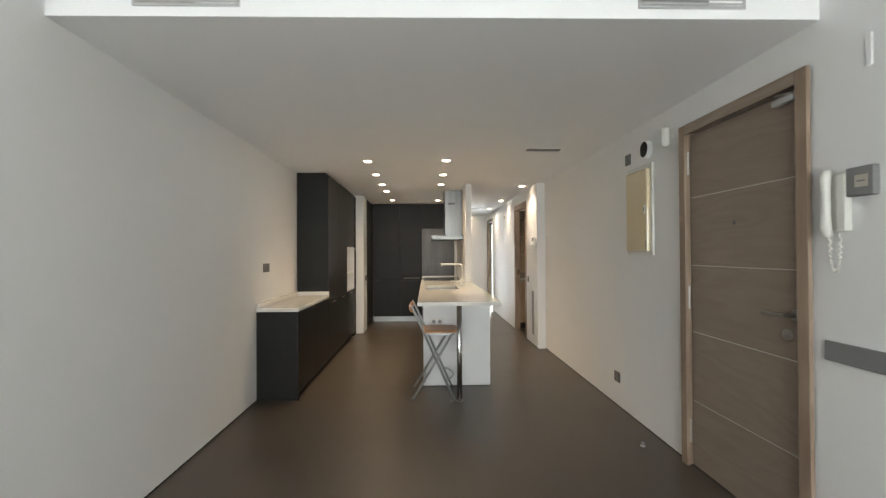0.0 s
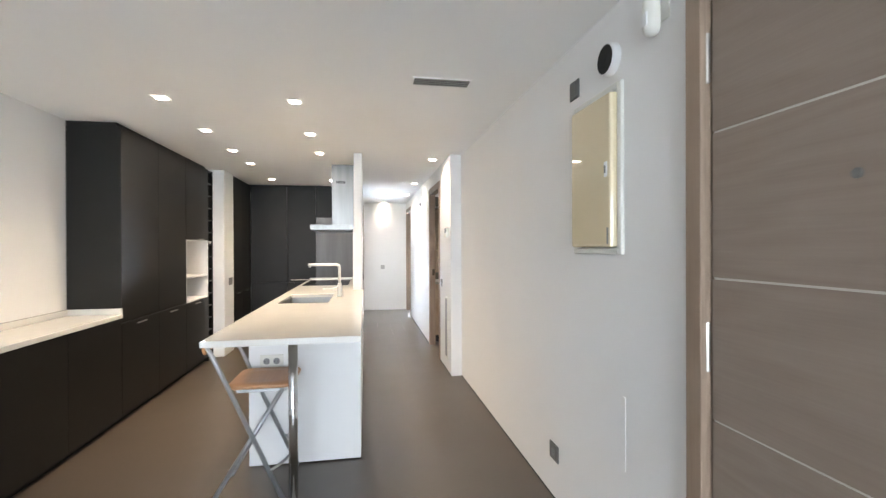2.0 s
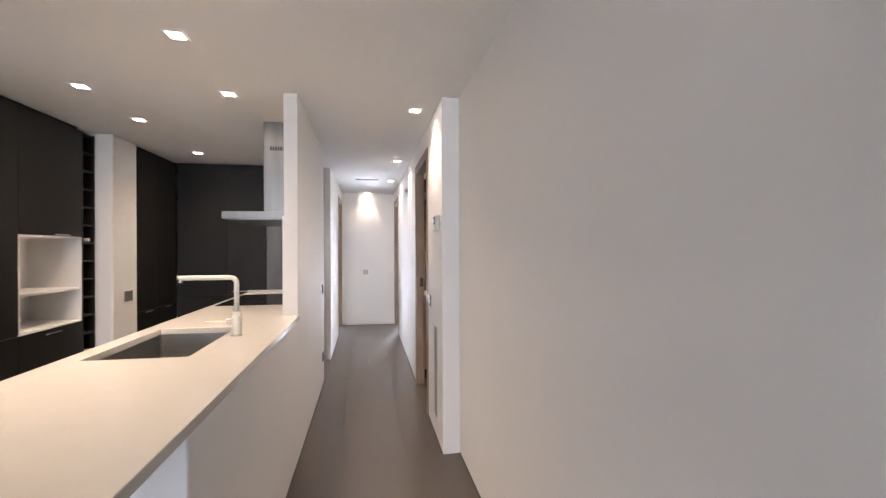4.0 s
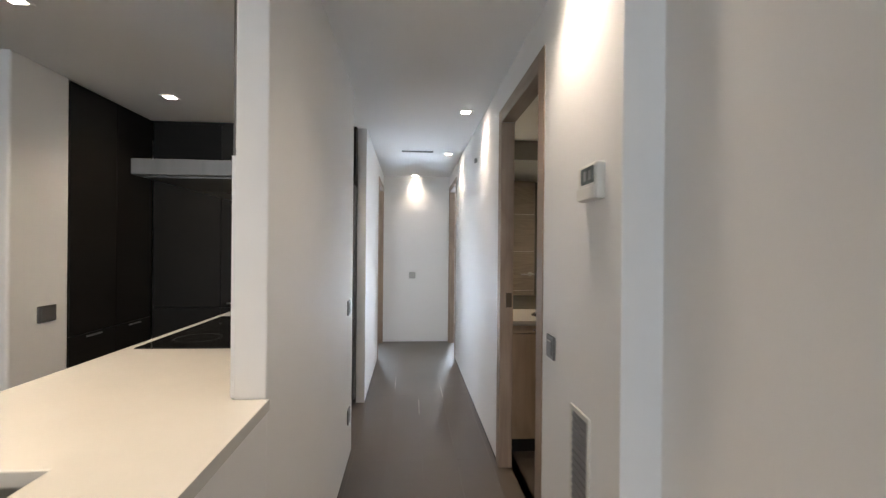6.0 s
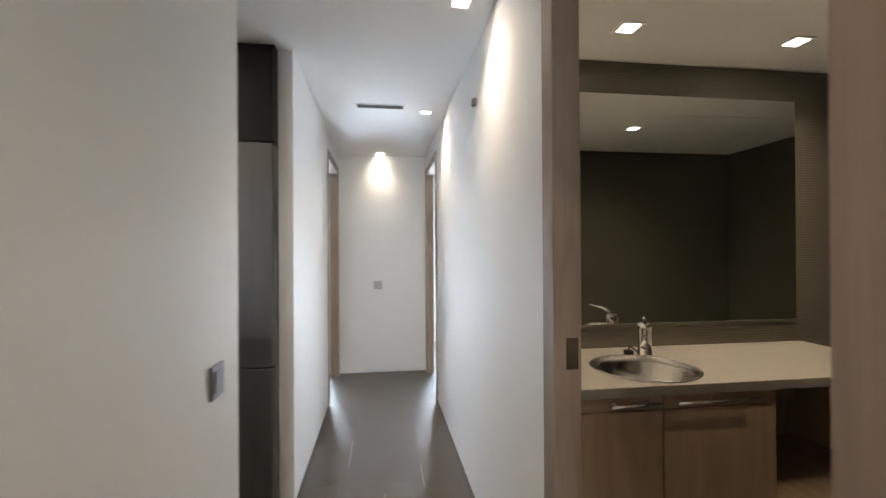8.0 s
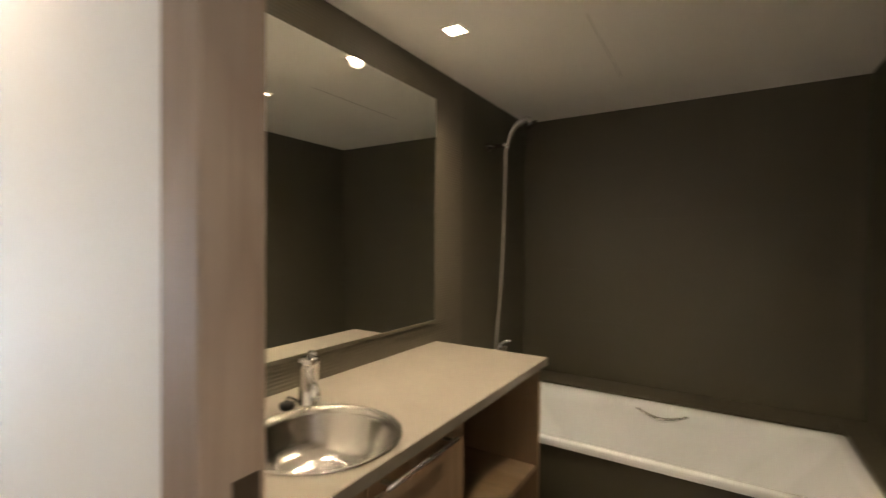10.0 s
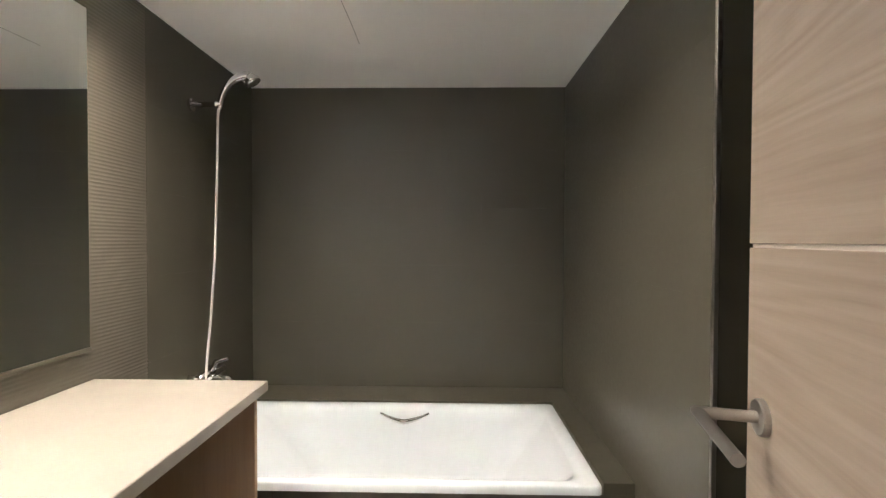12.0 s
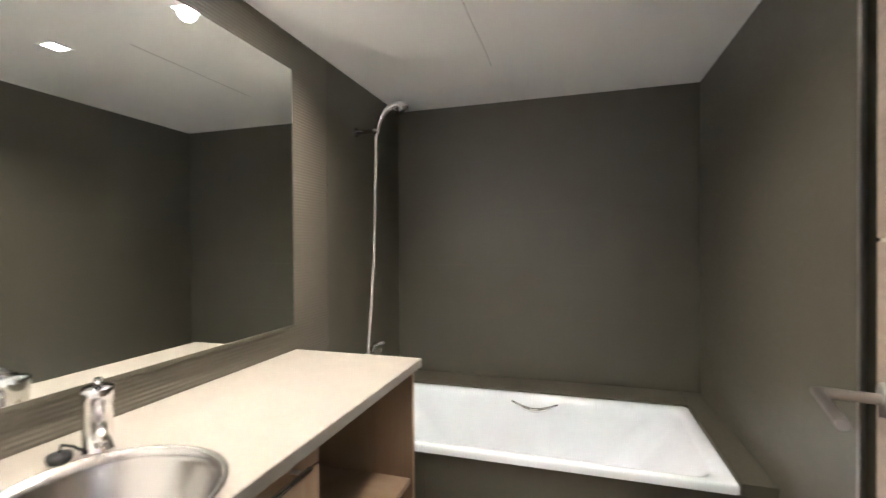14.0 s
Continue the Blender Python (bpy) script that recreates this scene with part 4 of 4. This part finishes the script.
hob = thing("ceramic_hob", (1.32, 7.24, 0.902), "black ceramic glass hob set on the worktop", "hob")
part("hob_glass", box(1.072, 6.845, 0.9025, 1.575, 7.62, 0.907, 0.0015), GLASSB, hob)
for x, y, r in ((1.22, 7.03, 0.09), (1.43, 7.03, 0.07), (1.22, 7.42, 0.07), (1.43, 7.42, 0.10)):
    part("cooking_zone", lathe([(r - 0.003, 0.0), (r, 0.0), (r, 0.0004), (r - 0.003, 0.0004)], (x, y, 0.907), 32), DARK, hob)
hood = thing("cooker_hood", (1.4, 7.08, 1.52), "stainless steel chimney cooker hood on the partition", "cooker hood")
part("canopy", box(1.185, 6.63, 1.522, 1.652, 7.53, 1.574, 0.002), HOODM, hood)
# filters take the darker hood steel to deepen the shade below the canopy
part("filter", boxes((1.21, 6.66, 1.517, 1.61, 7.07, 1.522), (1.21, 7.09, 1.517, 1.61, 7.50, 1.522)), HOODM, hood, "steel grease filter, toned darker for the shade under the hood")
chim = part("chimney", box(1.392, 6.93, 1.574, 1.652, 7.24, ZC - 0.002, 0.002), HOODM, hood)
for k in range(6):
    # thin dark bars on the face, coloured as the shade inside the slots
    part("slot_shade", box(1.44 + k * 0.018, 6.9285, 2.06, 1.452 + k * 0.018, 6.9297, 2.09), DARK, chim)
post = thing("worktop_leg", (1.396, 4.111, 0), "round chrome leg under the worktop overhang", "table leg")
part("pole", tube([(1.396, 4.111, 0.006), (1.396, 4.111, 0.867)], 0.0235, 24), CHROME, post, smooth=True)
part("foot", lathe([(0.0, 0), (0.03, 0), (0.03, 0.006), (0.0, 0.006)], (1.396, 4.111, 0), 24), SATIN, post)
part("top_plate", lathe([(0.0, 0.867), (0.045, 0.867), (0.045, 0.872), (0.0, 0.872)], (1.396, 4.111, 0), 24), SATIN, post)

# folding bar stool
stool = thing("folding_stool", (1.18, 4.33, 0), "folding bar stool with grey steel legs and orange beech seat", "bar stool")
GTUBE = surface("grey_painted_tube", (0.36, 0.37, 0.38), (0.41, 0.42, 0.43), 0.35, metal=0.6, fine=120, bump=0.01)
for y in (4.125, 4.545):
    part("back_leg", tube([(0.966, y, 0.85), (1.012, y, 0.76), (1.352, y, 0.0)], 0.0115, 12), GTUBE, stool, smooth=True)
    part("rubber_foot", lathe([(0.0, 0), (0.015, 0), (0.015, 0.02), (0.0, 0.02)], (1.349, y, 0.0), 12), GREYP, stool)
for y in (4.150, 4.505):
    part("front_leg", tube([(0.974, y, 0.0), (1.34, y, 0.594)], 0.0115, 12), GTUBE, stool, smooth=True)
    part("rubber_foot", lathe([(0.0, 0), (0.015, 0), (0.015, 0.02), (0.0, 0.02)], (0.976, y, 0.0), 12), GREYP, stool)
    part("seat_bracket", box(1.11, y - 0.006, 0.580, 1.36, y + 0.006, 0.5965, 0.002), GTUBE, stool)
part("stretcher", tube([(1.09, 4.15, 0.16), (1.09, 4.52, 0.16)], 0.008, 10), GTUBE, stool, smooth=True)
part("foot_rest", tube([(1.27, 4.125, 0.185)] + arc((1.29, 4.125, 0.185), (1.29, 4.545, 0.185), (1.42, 4.335, 0.185), 12) + [(1.27, 4.545, 0.185)], 0.008, 10), GTUBE, stool, smooth=True)
bm = bmesh.new()
loft([rounded_ring(bm, 1.225, 4.31, hx, hy - 0.015, rr, z - 0.012) for hx, hy, rr, z in ((0.158, 0.183, 0.05, 0.609), (0.165, 0.19, 0.055, 0.616), (0.165, 0.19, 0.055, 0.626), (0.160, 0.185, 0.052, 0.631), (0.08, 0.12, 0.04, 0.628))], bm, cap_first=True)
part("seat", bm, BEECH, stool, "orange beech seat with rounded corners", smooth=True)
bm = tube(arc((0.972, 4.115, 0.865), (0.972, 4.545, 0.865), (0.935, 4.33, 0.865), 12), 0.013, 12)
for v in bm.verts:
    v.co.z = 0.818 + (v.co.z - 0.865) * 2.3
part("backrest", bm, BEECH, stool, "curved orange beech back rail", smooth=True)

# ---- bathroom ----
VZ = 0.843
vt = thing("vanity_worktop", (3.4, 8.08, VZ - 0.03), "sand coloured vanity top with a round basin cut-out", "worktop")
BCX, BCY, BR = 3.10, 8.02, 0.185
bm = bmesh.new()
N = 48
outer, inner = [], []
x0, x1, y0, y1 = XB + 0.001, 4.09, 7.817, BN - 0.001
for k in range(N):
    a = 2 * math.pi * (k + 0.5) / N
    c, s = math.cos(a), math.sin(a)
    q = min(((x1 if c > 0 else x0) - BCX) / c, ((y1 if s > 0 else y0) - BCY) / s)
    outer.append((BCX + c * q, BCY + s * q))
    inner.append((BCX + c * (BR - 0.01), BCY + s * (BR - 0.01)))
rows4 = []
for pts, z in ((inner, VZ - 0.03), (inner, VZ), (outer, VZ), (outer, VZ - 0.03), (inner, VZ - 0.03)):
    rows4.append([bm.verts.new((x, y, z)) for x, y in pts])
corners = [(x1, y1), (x0, y1), (x0, y0), (x1, y0)]
for px, py in corners:
    k = min(range(N), key=lambda i: (outer[i][0] - px) ** 2 + (outer[i][1] - py) ** 2)
    for r in (2, 3):
        rows4[r][k].co.x, rows4[r][k].co.y = px, py
loft(rows4, bm, cap_last=False)
bmesh.ops.remove_doubles(bm, verts=bm.verts[:], dist=1e-5)
part("top_slab", bm, VTOP, vt)
part("edge_band", boxes((XB + 0.001, 7.8145, VZ - 0.0295, 4.0915, 7.8168, VZ - 0.001), (4.0903, 7.8168, VZ - 0.0295, 4.0915, BN - 0.001, VZ - 0.001)), VTOP, vt)
basin = thing("wash_basin", (BCX, BCY, VZ - 0.13), "round brushed steel basin set in the vanity top", "wash basin")
part("bowl", lathe([(BR, 0.0005), (BR + 0.003, 0.003), (BR - 0.004, 0.006), (BR - 0.012, 0.002), (BR - 0.022, -0.02), (BR - 0.04, -0.065), (BR - 0.075, -0.105), (0.06, -0.125), (0.022, -0.13), (0.0005, -0.13)], (BCX, BCY, VZ), 56), SINKM, basin, smooth=True)
part("drain", lathe([(0.0005, 0.005), (0.018, 0.006), (0.021, 0.003), (0.022, 0.0)], (BCX, BCY, VZ - 0.129), 24), CHROME, basin, smooth=True)
TX, TY = 3.225, 8.21
btap = thing("basin_tap", (TX, TY, VZ), "chrome single lever basin tap", "tap")
part("tap_body", lathe([(0.0, 0), (0.031, 0), (0.031, 0.004), (0.028, 0.008), (0.0255, 0.095), (0.0275, 0.098), (0.0285, 0.124), (0.026, 0.130), (0.0, 0.132)], (TX, TY, VZ), 28), CHROME, btap, smooth=True)
u = Vector((BCX - TX, BCY - TY, 0)).normalized()
P = Vector((TX, TY, VZ))
part("spout", tube([P + u * 0.012 + Vector((0, 0, 0.072)), P + u * 0.105 + Vector((0, 0, 0.068)), P + u * 0.132 + Vector((0, 0, 0.056))], [0.014, 0.012, 0.011], 14), CHROME, btap, smooth=True)
part("lever", tube([P + Vector((0, 0, 0.128)), P + u * 0.045 + Vector((0, 0, 0.152)), P + u * 0.112 + Vector((0, 0, 0.163))], [0.011, 0.008, 0.0055], 12), CHROME, btap, smooth=True)
plug = thing("basin_plug", (TX - 0.065, TY + 0.02, VZ), "black rubber basin plug lying beside the tap", "plug")
part("stopper", lathe([(0.0, 0.0), (0.018, 0.0), (0.021, 0.008), (0.020, 0.016), (0.0, 0.018)], (TX - 0.062, TY + 0.015, VZ), 20), DARK, plug, smooth=True)
part("chain", tube([(TX - 0.062, TY + 0.015, VZ + 0.018), (TX - 0.055, TY + 0.02, VZ + 0.03), (TX - 0.04, TY + 0.01, VZ + 0.022), (TX - 0.025, TY + 0.005, VZ + 0.006)], 0.003, 8), DARK, plug, smooth=True)
van = thing("vanity_unit", (3.4, 8.1, 0), "beige oak vanity unit with drawers and an open compartment", "vanity unit")
part("carcass", boxes((XB + 0.002, 7.86, 0.10, XB + 0.02, BN - 0.002, VZ - 0.031), (3.445, 7.845, 0.10, 3.463, BN - 0.002, VZ - 0.031), (XB + 0.02, BN - 0.02, 0.10, 3.445, BN - 0.002, 0.66), (XB + 0.02, 7.86, 0.10, 3.445, BN - 0.02, 0.118)), VAN, van)
part("side_panel", box(4.045, 7.835, 0.0, 4.063, BN - 0.002, VZ - 0.031, 0.001), VAN, van)
part("compartment_back", box(3.463, BN - 0.014, 0.10, 4.045, BN - 0.002, VZ - 0.031), VAN, van)
part("shelf", box(3.463, 7.845, 0.40, 4.045, BN - 0.014, 0.42, 0.001), VAN, van)
part("bottom_shelf", box(3.463, 7.845, 0.10, 4.045, BN - 0.014, 0.12, 0.001), VAN, van)
part("plinth", box(XB + 0.002, 7.89, 0, 4.045, 7.91, 0.10), DARK, van)
for a, b, h0, h1 in ((XB + 0.004, 3.052, 2.86, 3.03), (3.056, 3.458, 3.085, 3.375)):
    part("top_rail", box(a, 7.84, 0.762, b, 7.859, VZ - 0.034, 0.0015), VAN, van)
    d = part("door", box(a, 7.84, 0.10, b, 7.859, 0.758, 0.0015), VAN, van)
    for x in (h0 + 0.02, h1 - 0.02):
        part("handle_post", tube([(x, 7.842, 0.785), (x, 7.812, 0.785)], 0.005, 8), SATIN, d)
    part("handle", tube([(h0, 7.81, 0.785), (h1, 7.81, 0.785)], 0.0065, 12), CHROME, d, "bright bar handle", smooth=True)

mir = thing("bathroom_mirror", (3.4, BN, 0.94), "large frameless mirror on a narrow ledge", "mirror")
part("mirror_backing", box(XB + 0.002, BN - 0.0065, 0.948, 4.062, BN - 0.001, 1.949), TILE, mir)
part("mirror_glass", box(XB + 0.002, BN - 0.0115, 0.948, 4.062, BN - 0.007, 1.949), MIRROR, mir, "silvered mirror glass")
part("ledge", box(XB + 0.002, BN - 0.0128, 0.936, 4.067, BN - 0.001, 0.9475, 0.001), TILE, mir)

tubz, tx0, tx1, ty0, ty1 = 0.47, 4.205, 4.944, 6.762, BN - 0.003
tub = thing("bath_tub", (4.57, 7.55, 0), "white enamelled built-in bath tub", "bath tub")
bm = bmesh.new()
cx, cy, hx, hy = (tx0 + tx1) / 2, (ty0 + ty1) / 2, (tx1 - tx0) / 2, (ty1 - ty0) / 2
lip = [(0.0, 0.02, -0.03), (0.0, 0.02, -0.008), (0.003, 0.02, -0.002), (0.008, 0.02, 0.0)]
lip += [(0.024 + 0.036 * math.sin(radians(15 * k)), 0.065 + 0.005 * k, -0.036 * (1 - math.cos(radians(15 * k)))) for k in range(6)]
rings = [rounded_ring(bm, cx, cy, hx - i, hy - i * 1.1, rr, tubz + z) for i, rr, z in lip]
rings += [rounded_ring(bm, cx, cy, hx - i, hy - j, rr, tubz + z) for i, j, rr, z in ((0.066, 0.10, 0.11, -0.07), (0.078, 0.18, 0.12, -0.16), (0.105, 0.30, 0.13, -0.30), (0.12, 0.33, 0.13, -0.34), (0.15, 0.37, 0.12, -0.365))]
rings.append(rounded_ring(bm, cx, cy, 0.10, 0.25, 0.09, tubz - 0.372))
loft(rings, bm)
part("tub_shell", bm, ENAMEL, tub, smooth=True)
for x, s in ((tx1 - 0.058, -1), (tx0 + 0.058, 1)):
    y, z = 7.483, tubz - 0.055
    pts = [(x + s * 0.045 * (1 - abs(k) / 6), y + k * 0.0195, z + 0.022 - 0.024 * (1 - (k / 6) ** 2)) for k in range(-6, 7)]
    part("grip", tube(pts, [0.006 + 0.006 * (1 - abs(k) / 6) for k in range(-6, 7)], 12), CHROME, tub, "curved chrome grip", smooth=True)
part("drain", lathe([(0.0005, 0.005), (0.026, 0.006), (0.030, 0.001)], (cx, 6.98 + 0.1, tubz - 0.375), 24), CHROME, tub, smooth=True)
surround = thing("bath_surround", (4.6, 7.5, 0), "taupe tiled ledge and panel round the bath", "bath surround")
part("front_panel", box(tx0 + 0.012, BS, 0.0, tx0 + 0.05, BN - 0.001, tubz - 0.034), TILE, surround)
part("side_ledge", box(tx0 + 0.012, BS + 0.001, tubz - 0.034, BE - 0.001, ty0 - 0.004, tubz + 0.004, 0.0015), TILE, surround)
part("back_ledge", box(tx1 + 0.004, ty0 - 0.003, tubz - 0.034, BE - 0.001, BN - 0.001, tubz + 0.004, 0.0015), TILE, surround)
part("ledge_core", boxes((tx0 + 0.051, BS + 0.001, 0, BE - 0.001, ty0 - 0.012, tubz - 0.035), (tx1 + 0.012, ty0 - 0.011, 0, BE - 0.001, BN - 0.001, tubz - 0.035)), GROUT, surround)
for y in (6.95, 7.85):
    part("panel_joint", box(tx0 + 0.0113, y, 0.0, tx0 + 0.012, y + 0.003, tubz - 0.04), GROUT, surround)

shower = thing("shower_set", (4.6, BN, 1.83), "chrome hand shower on a wall bracket with a long hose", "shower")
part("bracket", tube([(4.60, BN, 1.832), (4.60, BN - 0.10, 1.832), (4.60, BN - 0.125, 1.832)], [0.011, 0.010, 0.014], 12), CHROME, shower, smooth=True)
part("wall_rosette", lathe([(0.0, 0.0), (0.025, 0.0), (0.025, -0.008), (0.0, -0.010)], (4.60, BN, 1.832), 20, "Y"), CHROME, shower)
part("shower_handle", tube(arc((4.598, BN - 0.12, 1.815), (4.64, BN - 0.235, 1.965), (4.60, BN - 0.145, 1.955), 10), [0.011, 0.0115, 0.012, 0.0125, 0.013, 0.0135, 0.014, 0.015, 0.017, 0.020, 0.018], 14), CHROME, shower, smooth=True)
part("shower_head", tube([(4.636, BN - 0.222, 1.968), (4.642, BN - 0.24, 1.945), (4.643, BN - 0.246, 1.936)], [0.018, 0.034, 0.033], 20), CHROME, shower, smooth=True)
hose = [(4.598, BN - 0.12, 1.815), (4.594, BN - 0.118, 1.79), (4.588, BN - 0.115, 1.5), (4.580, BN - 0.11, 1.2), (4.565, BN - 0.10, 0.95), (4.552, BN - 0.09, 0.78), (4.546, BN - 0.085, 0.66), (4.56, BN - 0.06, 0.60), (4.585, BN - 0.05, 0.62), (4.60, BN - 0.05, 0.66)]
fine = []
for a, b in zip(hose, hose[1:]):
    fine += [tuple(a[i] + (b[i] - a[i]) * s / 4 for i in range(3)) for s in range(4)]
part("hose", tube(fine + [hose[-1]], 0.0050, 10), HOSEM, shower, "pale silver hose", smooth=True)
mixer = thing("bath_mixer", (4.65, BN, 0.69), "chrome bath mixer tap on the tiled wall", "tap")
part("mixer_body", tube([(4.56, BN - 0.05, 0.69), (4.74, BN - 0.05, 0.69)], 0.022, 16), CHROME, mixer, smooth=True)
for x in (4.575, 4.725):
    part("wall_union", tube([(x, BN, 0.69), (x, BN - 0.05, 0.69)], 0.018, 14), CHROME, mixer, smooth=True)
part("lever", tube([(4.65, BN - 0.055, 0.70), (4.65, BN - 0.075, 0.745), (4.653, BN - 0.125, 0.757)], [0.016, 0.011, 0.006], 12), CHROME, mixer, smooth=True)
part("spout", tube([(4.65, BN - 0.06, 0.68), (4.65, BN - 0.13, 0.67), (4.65, BN - 0.15, 0.65)], [0.015, 0.014, 0.013], 12), CHROME, mixer, smooth=True)
crack = thing("ceiling_crack", (4.15, 7.49, ZB), "hairline joint in the white bathroom ceiling", "crack", kind="structure")
part("crack_line", tube([(3.95, 7.640, ZB - 0.0002), (4.2, 7.645, ZB - 0.0002), (4.45, 7.646, ZB - 0.0002), (4.64, 7.652, ZB - 0.0002)], 0.0009, 5), GREYP, crack)
tagged(mesh_object("trim_caulk", boxes((XB + 0.001, BN - 0.003, ZB - 0.004, BE, BN, ZB), (BE - 0.003, BS, ZB - 0.004, BE, BN - 0.003, ZB), (3.81, BS, ZB - 0.004, BE - 0.003, BS + 0.003, ZB)), CEIL), "thin white sealant line along the ceiling", "trim", kind="structure")
tagged(mesh_object("trim_tile_edge", box(3.796, BS - 0.011, 0.0, 3.807, BS + 0.001, ZB, 0.002), SATIN), "thin metal edge trim of the tiled wall", "trim", kind="structure")

# ---- bedroom and study glimpses ----
shut = thing("shutter_box", (0.78, 12.62, 2.2), "white roller shutter box above the bedroom window", "shutter box")
part("cover", box(-0.05, 12.55, 2.22, 1.60, 12.699, 2.46, 0.006), WHITE, shut)

# ---- tiles, last ----
def plate_mesh(name, w, d, h, bevel, material):
    bm = box(-w / 2, -d / 2, -h / 2, w / 2, d / 2, h / 2, bevel, seg=1)
    me = bpy.data.meshes.new(name)
    bmesh.ops.recalc_face_normals(bm, faces=bm.faces[:])
    bm.to_mesh(me)
    bm.free()
    me.materials.append(material)
    return me


def ribbed_mesh(name, w, h, material):
    """A tile in the plane of a wall along x, its front combed with fine horizontal ribs."""
    bm = bmesh.new()
    n, per, deep = round(h / 0.0121), 4, 0.0014
    steps = n * per
    front = []
    for i in range(steps + 1):
        y = -TT / 2 + deep * (0.5 - 0.5 * math.cos(2 * math.pi * i / per))
        z = -h / 2 + h * i / steps
        front.append([bm.verts.new((x, y, z)) for x in (-w / 2, w / 2)])
    for p, q in zip(front, front[1:]):
        bm.faces.new((p[0], p[1], q[1], q[0])).smooth = True
    merge(bm, box(-w / 2, -TT / 2 + deep + 0.0002, -h / 2, w / 2, TT / 2, h / 2))
    me = bpy.data.meshes.new(name)
    bm.to_mesh(me)
    bm.free()
    me.materials.append(material)
    return me


GAP = 0.0001
ZROWS = [0.0, 0.205, 0.515, 0.825, 1.136, 1.445, 1.755, ZB]


def tile_wall(parent, along, a0, a1, cuts, face, normal, material_of):
    """Courses of large tiles on a wall; along 'x' or 'y'; face: the plane of the tile fronts."""
    edges = [a0] + [c for c in cuts if a0 + 0.02 < c < a1 - 0.02] + [a1]
    made = {}
    for z0, z1 in zip(ZROWS, ZROWS[1:]):
        for u0, u1 in zip(edges, edges[1:]):
            w, h = u1 - u0 - GAP, z1 - z0 - GAP
            mt = material_of((u0 + u1) / 2)
            key = (round(w, 4), round(h, 4), mt.name)
            if key not in made:
                made[key] = ribbed_mesh("tile", w, h, mt) if mt is TILER else plate_mesh("tile", w, TT, h, 0.0001, mt) if along == "x" else plate_mesh("tile", TT, w, h, 0.0001, mt)
            ob = new("tile", made[key])
            c, zc, f = (u0 + u1) / 2, (z0 + z1) / 2, face + normal * TT / 2
            ob.location = (c, f, zc) if along == "x" else (f, c, zc)
            ob.parent = parent


tile_wall(wall_n, "x", XB, BE, (3.18, 4.08, 4.33, 4.98), BN, 1, lambda u: TILER if u < 4.33 else TILE)
tile_wall(wall_e, "y", BS, BN, (7.10, 8.0), BE, 1, lambda u: TILE)
tile_wall(wall_s, "x", 3.808, BE, (4.35,), BS, -1, lambda u: TILE)
wall_se = tagged(mesh_object("wall_recess_end", box(3.800, 6.30, 0, 3.808, BS - TT, ZB), TILE), "dark tiled end of the side wall", "wall", kind="structure")

pav = tagged(mesh_object("floor_living", boxes((XL, -4.0, -0.004, 2.742, 6.152, 0.0)), FLOOR), "dark brown-grey satin floor", "floor", kind="structure")
# past the step the slabs show their joints
floor_c = tagged(mesh_object("floor_corridor", boxes((XL, 6.15, -0.004, 1.62, 12.7, -0.002), (1.62, 6.15, -0.004, 2.752, YEND, -0.002), (2.752, 8.56, -0.004, 6.2, 12.7, -0.002), (XB, 6.2, -0.004, BE, BN, -0.002)), GROUT), "brown-grey porcelain floor slabs in the corridor", "floor", kind="structure")
slabs = {}


def slab_field(x0, x1, y0, y1, sx, sy, ox, oy):
    def cuts(a, b, s, o):
        c = [a] + [o + k * s for k in range(-40, 60) if a + 0.01 < o + k * s < b - 0.01] + [b]
        return list(zip(c, c[1:]))
    for u0, u1 in cuts(x0, x1, sx, ox):
        for v0, v1 in cuts(y0, y1, sy, oy):
            key = (round(u1 - u0, 4), round(v1 - v0, 4))
            if key not in slabs:
                slabs[key] = plate_mesh("slab", u1 - u0 - 0.0005, v1 - v0 - 0.0005, 0.004, 0.0002, FLOOR)
            ob = new("slab", slabs[key])
            ob.location = ((u0 + u1) / 2, (v0 + v1) / 2, -0.002)
            ob.parent = floor_c


slab_field(XL, 1.73, 6.152, 9.38, 0.6, 1.2, 0.3, 6.6)
slab_field(1.73, 2.752, 6.152, YEND, 0.21, 1.2, 2.18, 6.6)
# three short pale strips lie along the slab joints
for x, y0, y1 in ((1.97, 9.20, 9.55), (2.18, 8.57, 8.88), (2.39, 8.92, 9.2)):
    part("joint_strip", box(x - 0.0013, y0, -0.001, x + 0.0013, y1, 0.0006), PALE, floor_c, "short pale strip along a slab joint")
slab_field(-2.25, 1.73, 9.56, 12.7, 0.6, 1.2, 0.3, 6.6)
slab_field(2.752, 6.2, 8.56, 12.7, 0.6, 1.2, 0.3, 6.6)
slab_field(XB, BE, 6.2, BN, 0.6, 0.6, 2.9, 6.6)
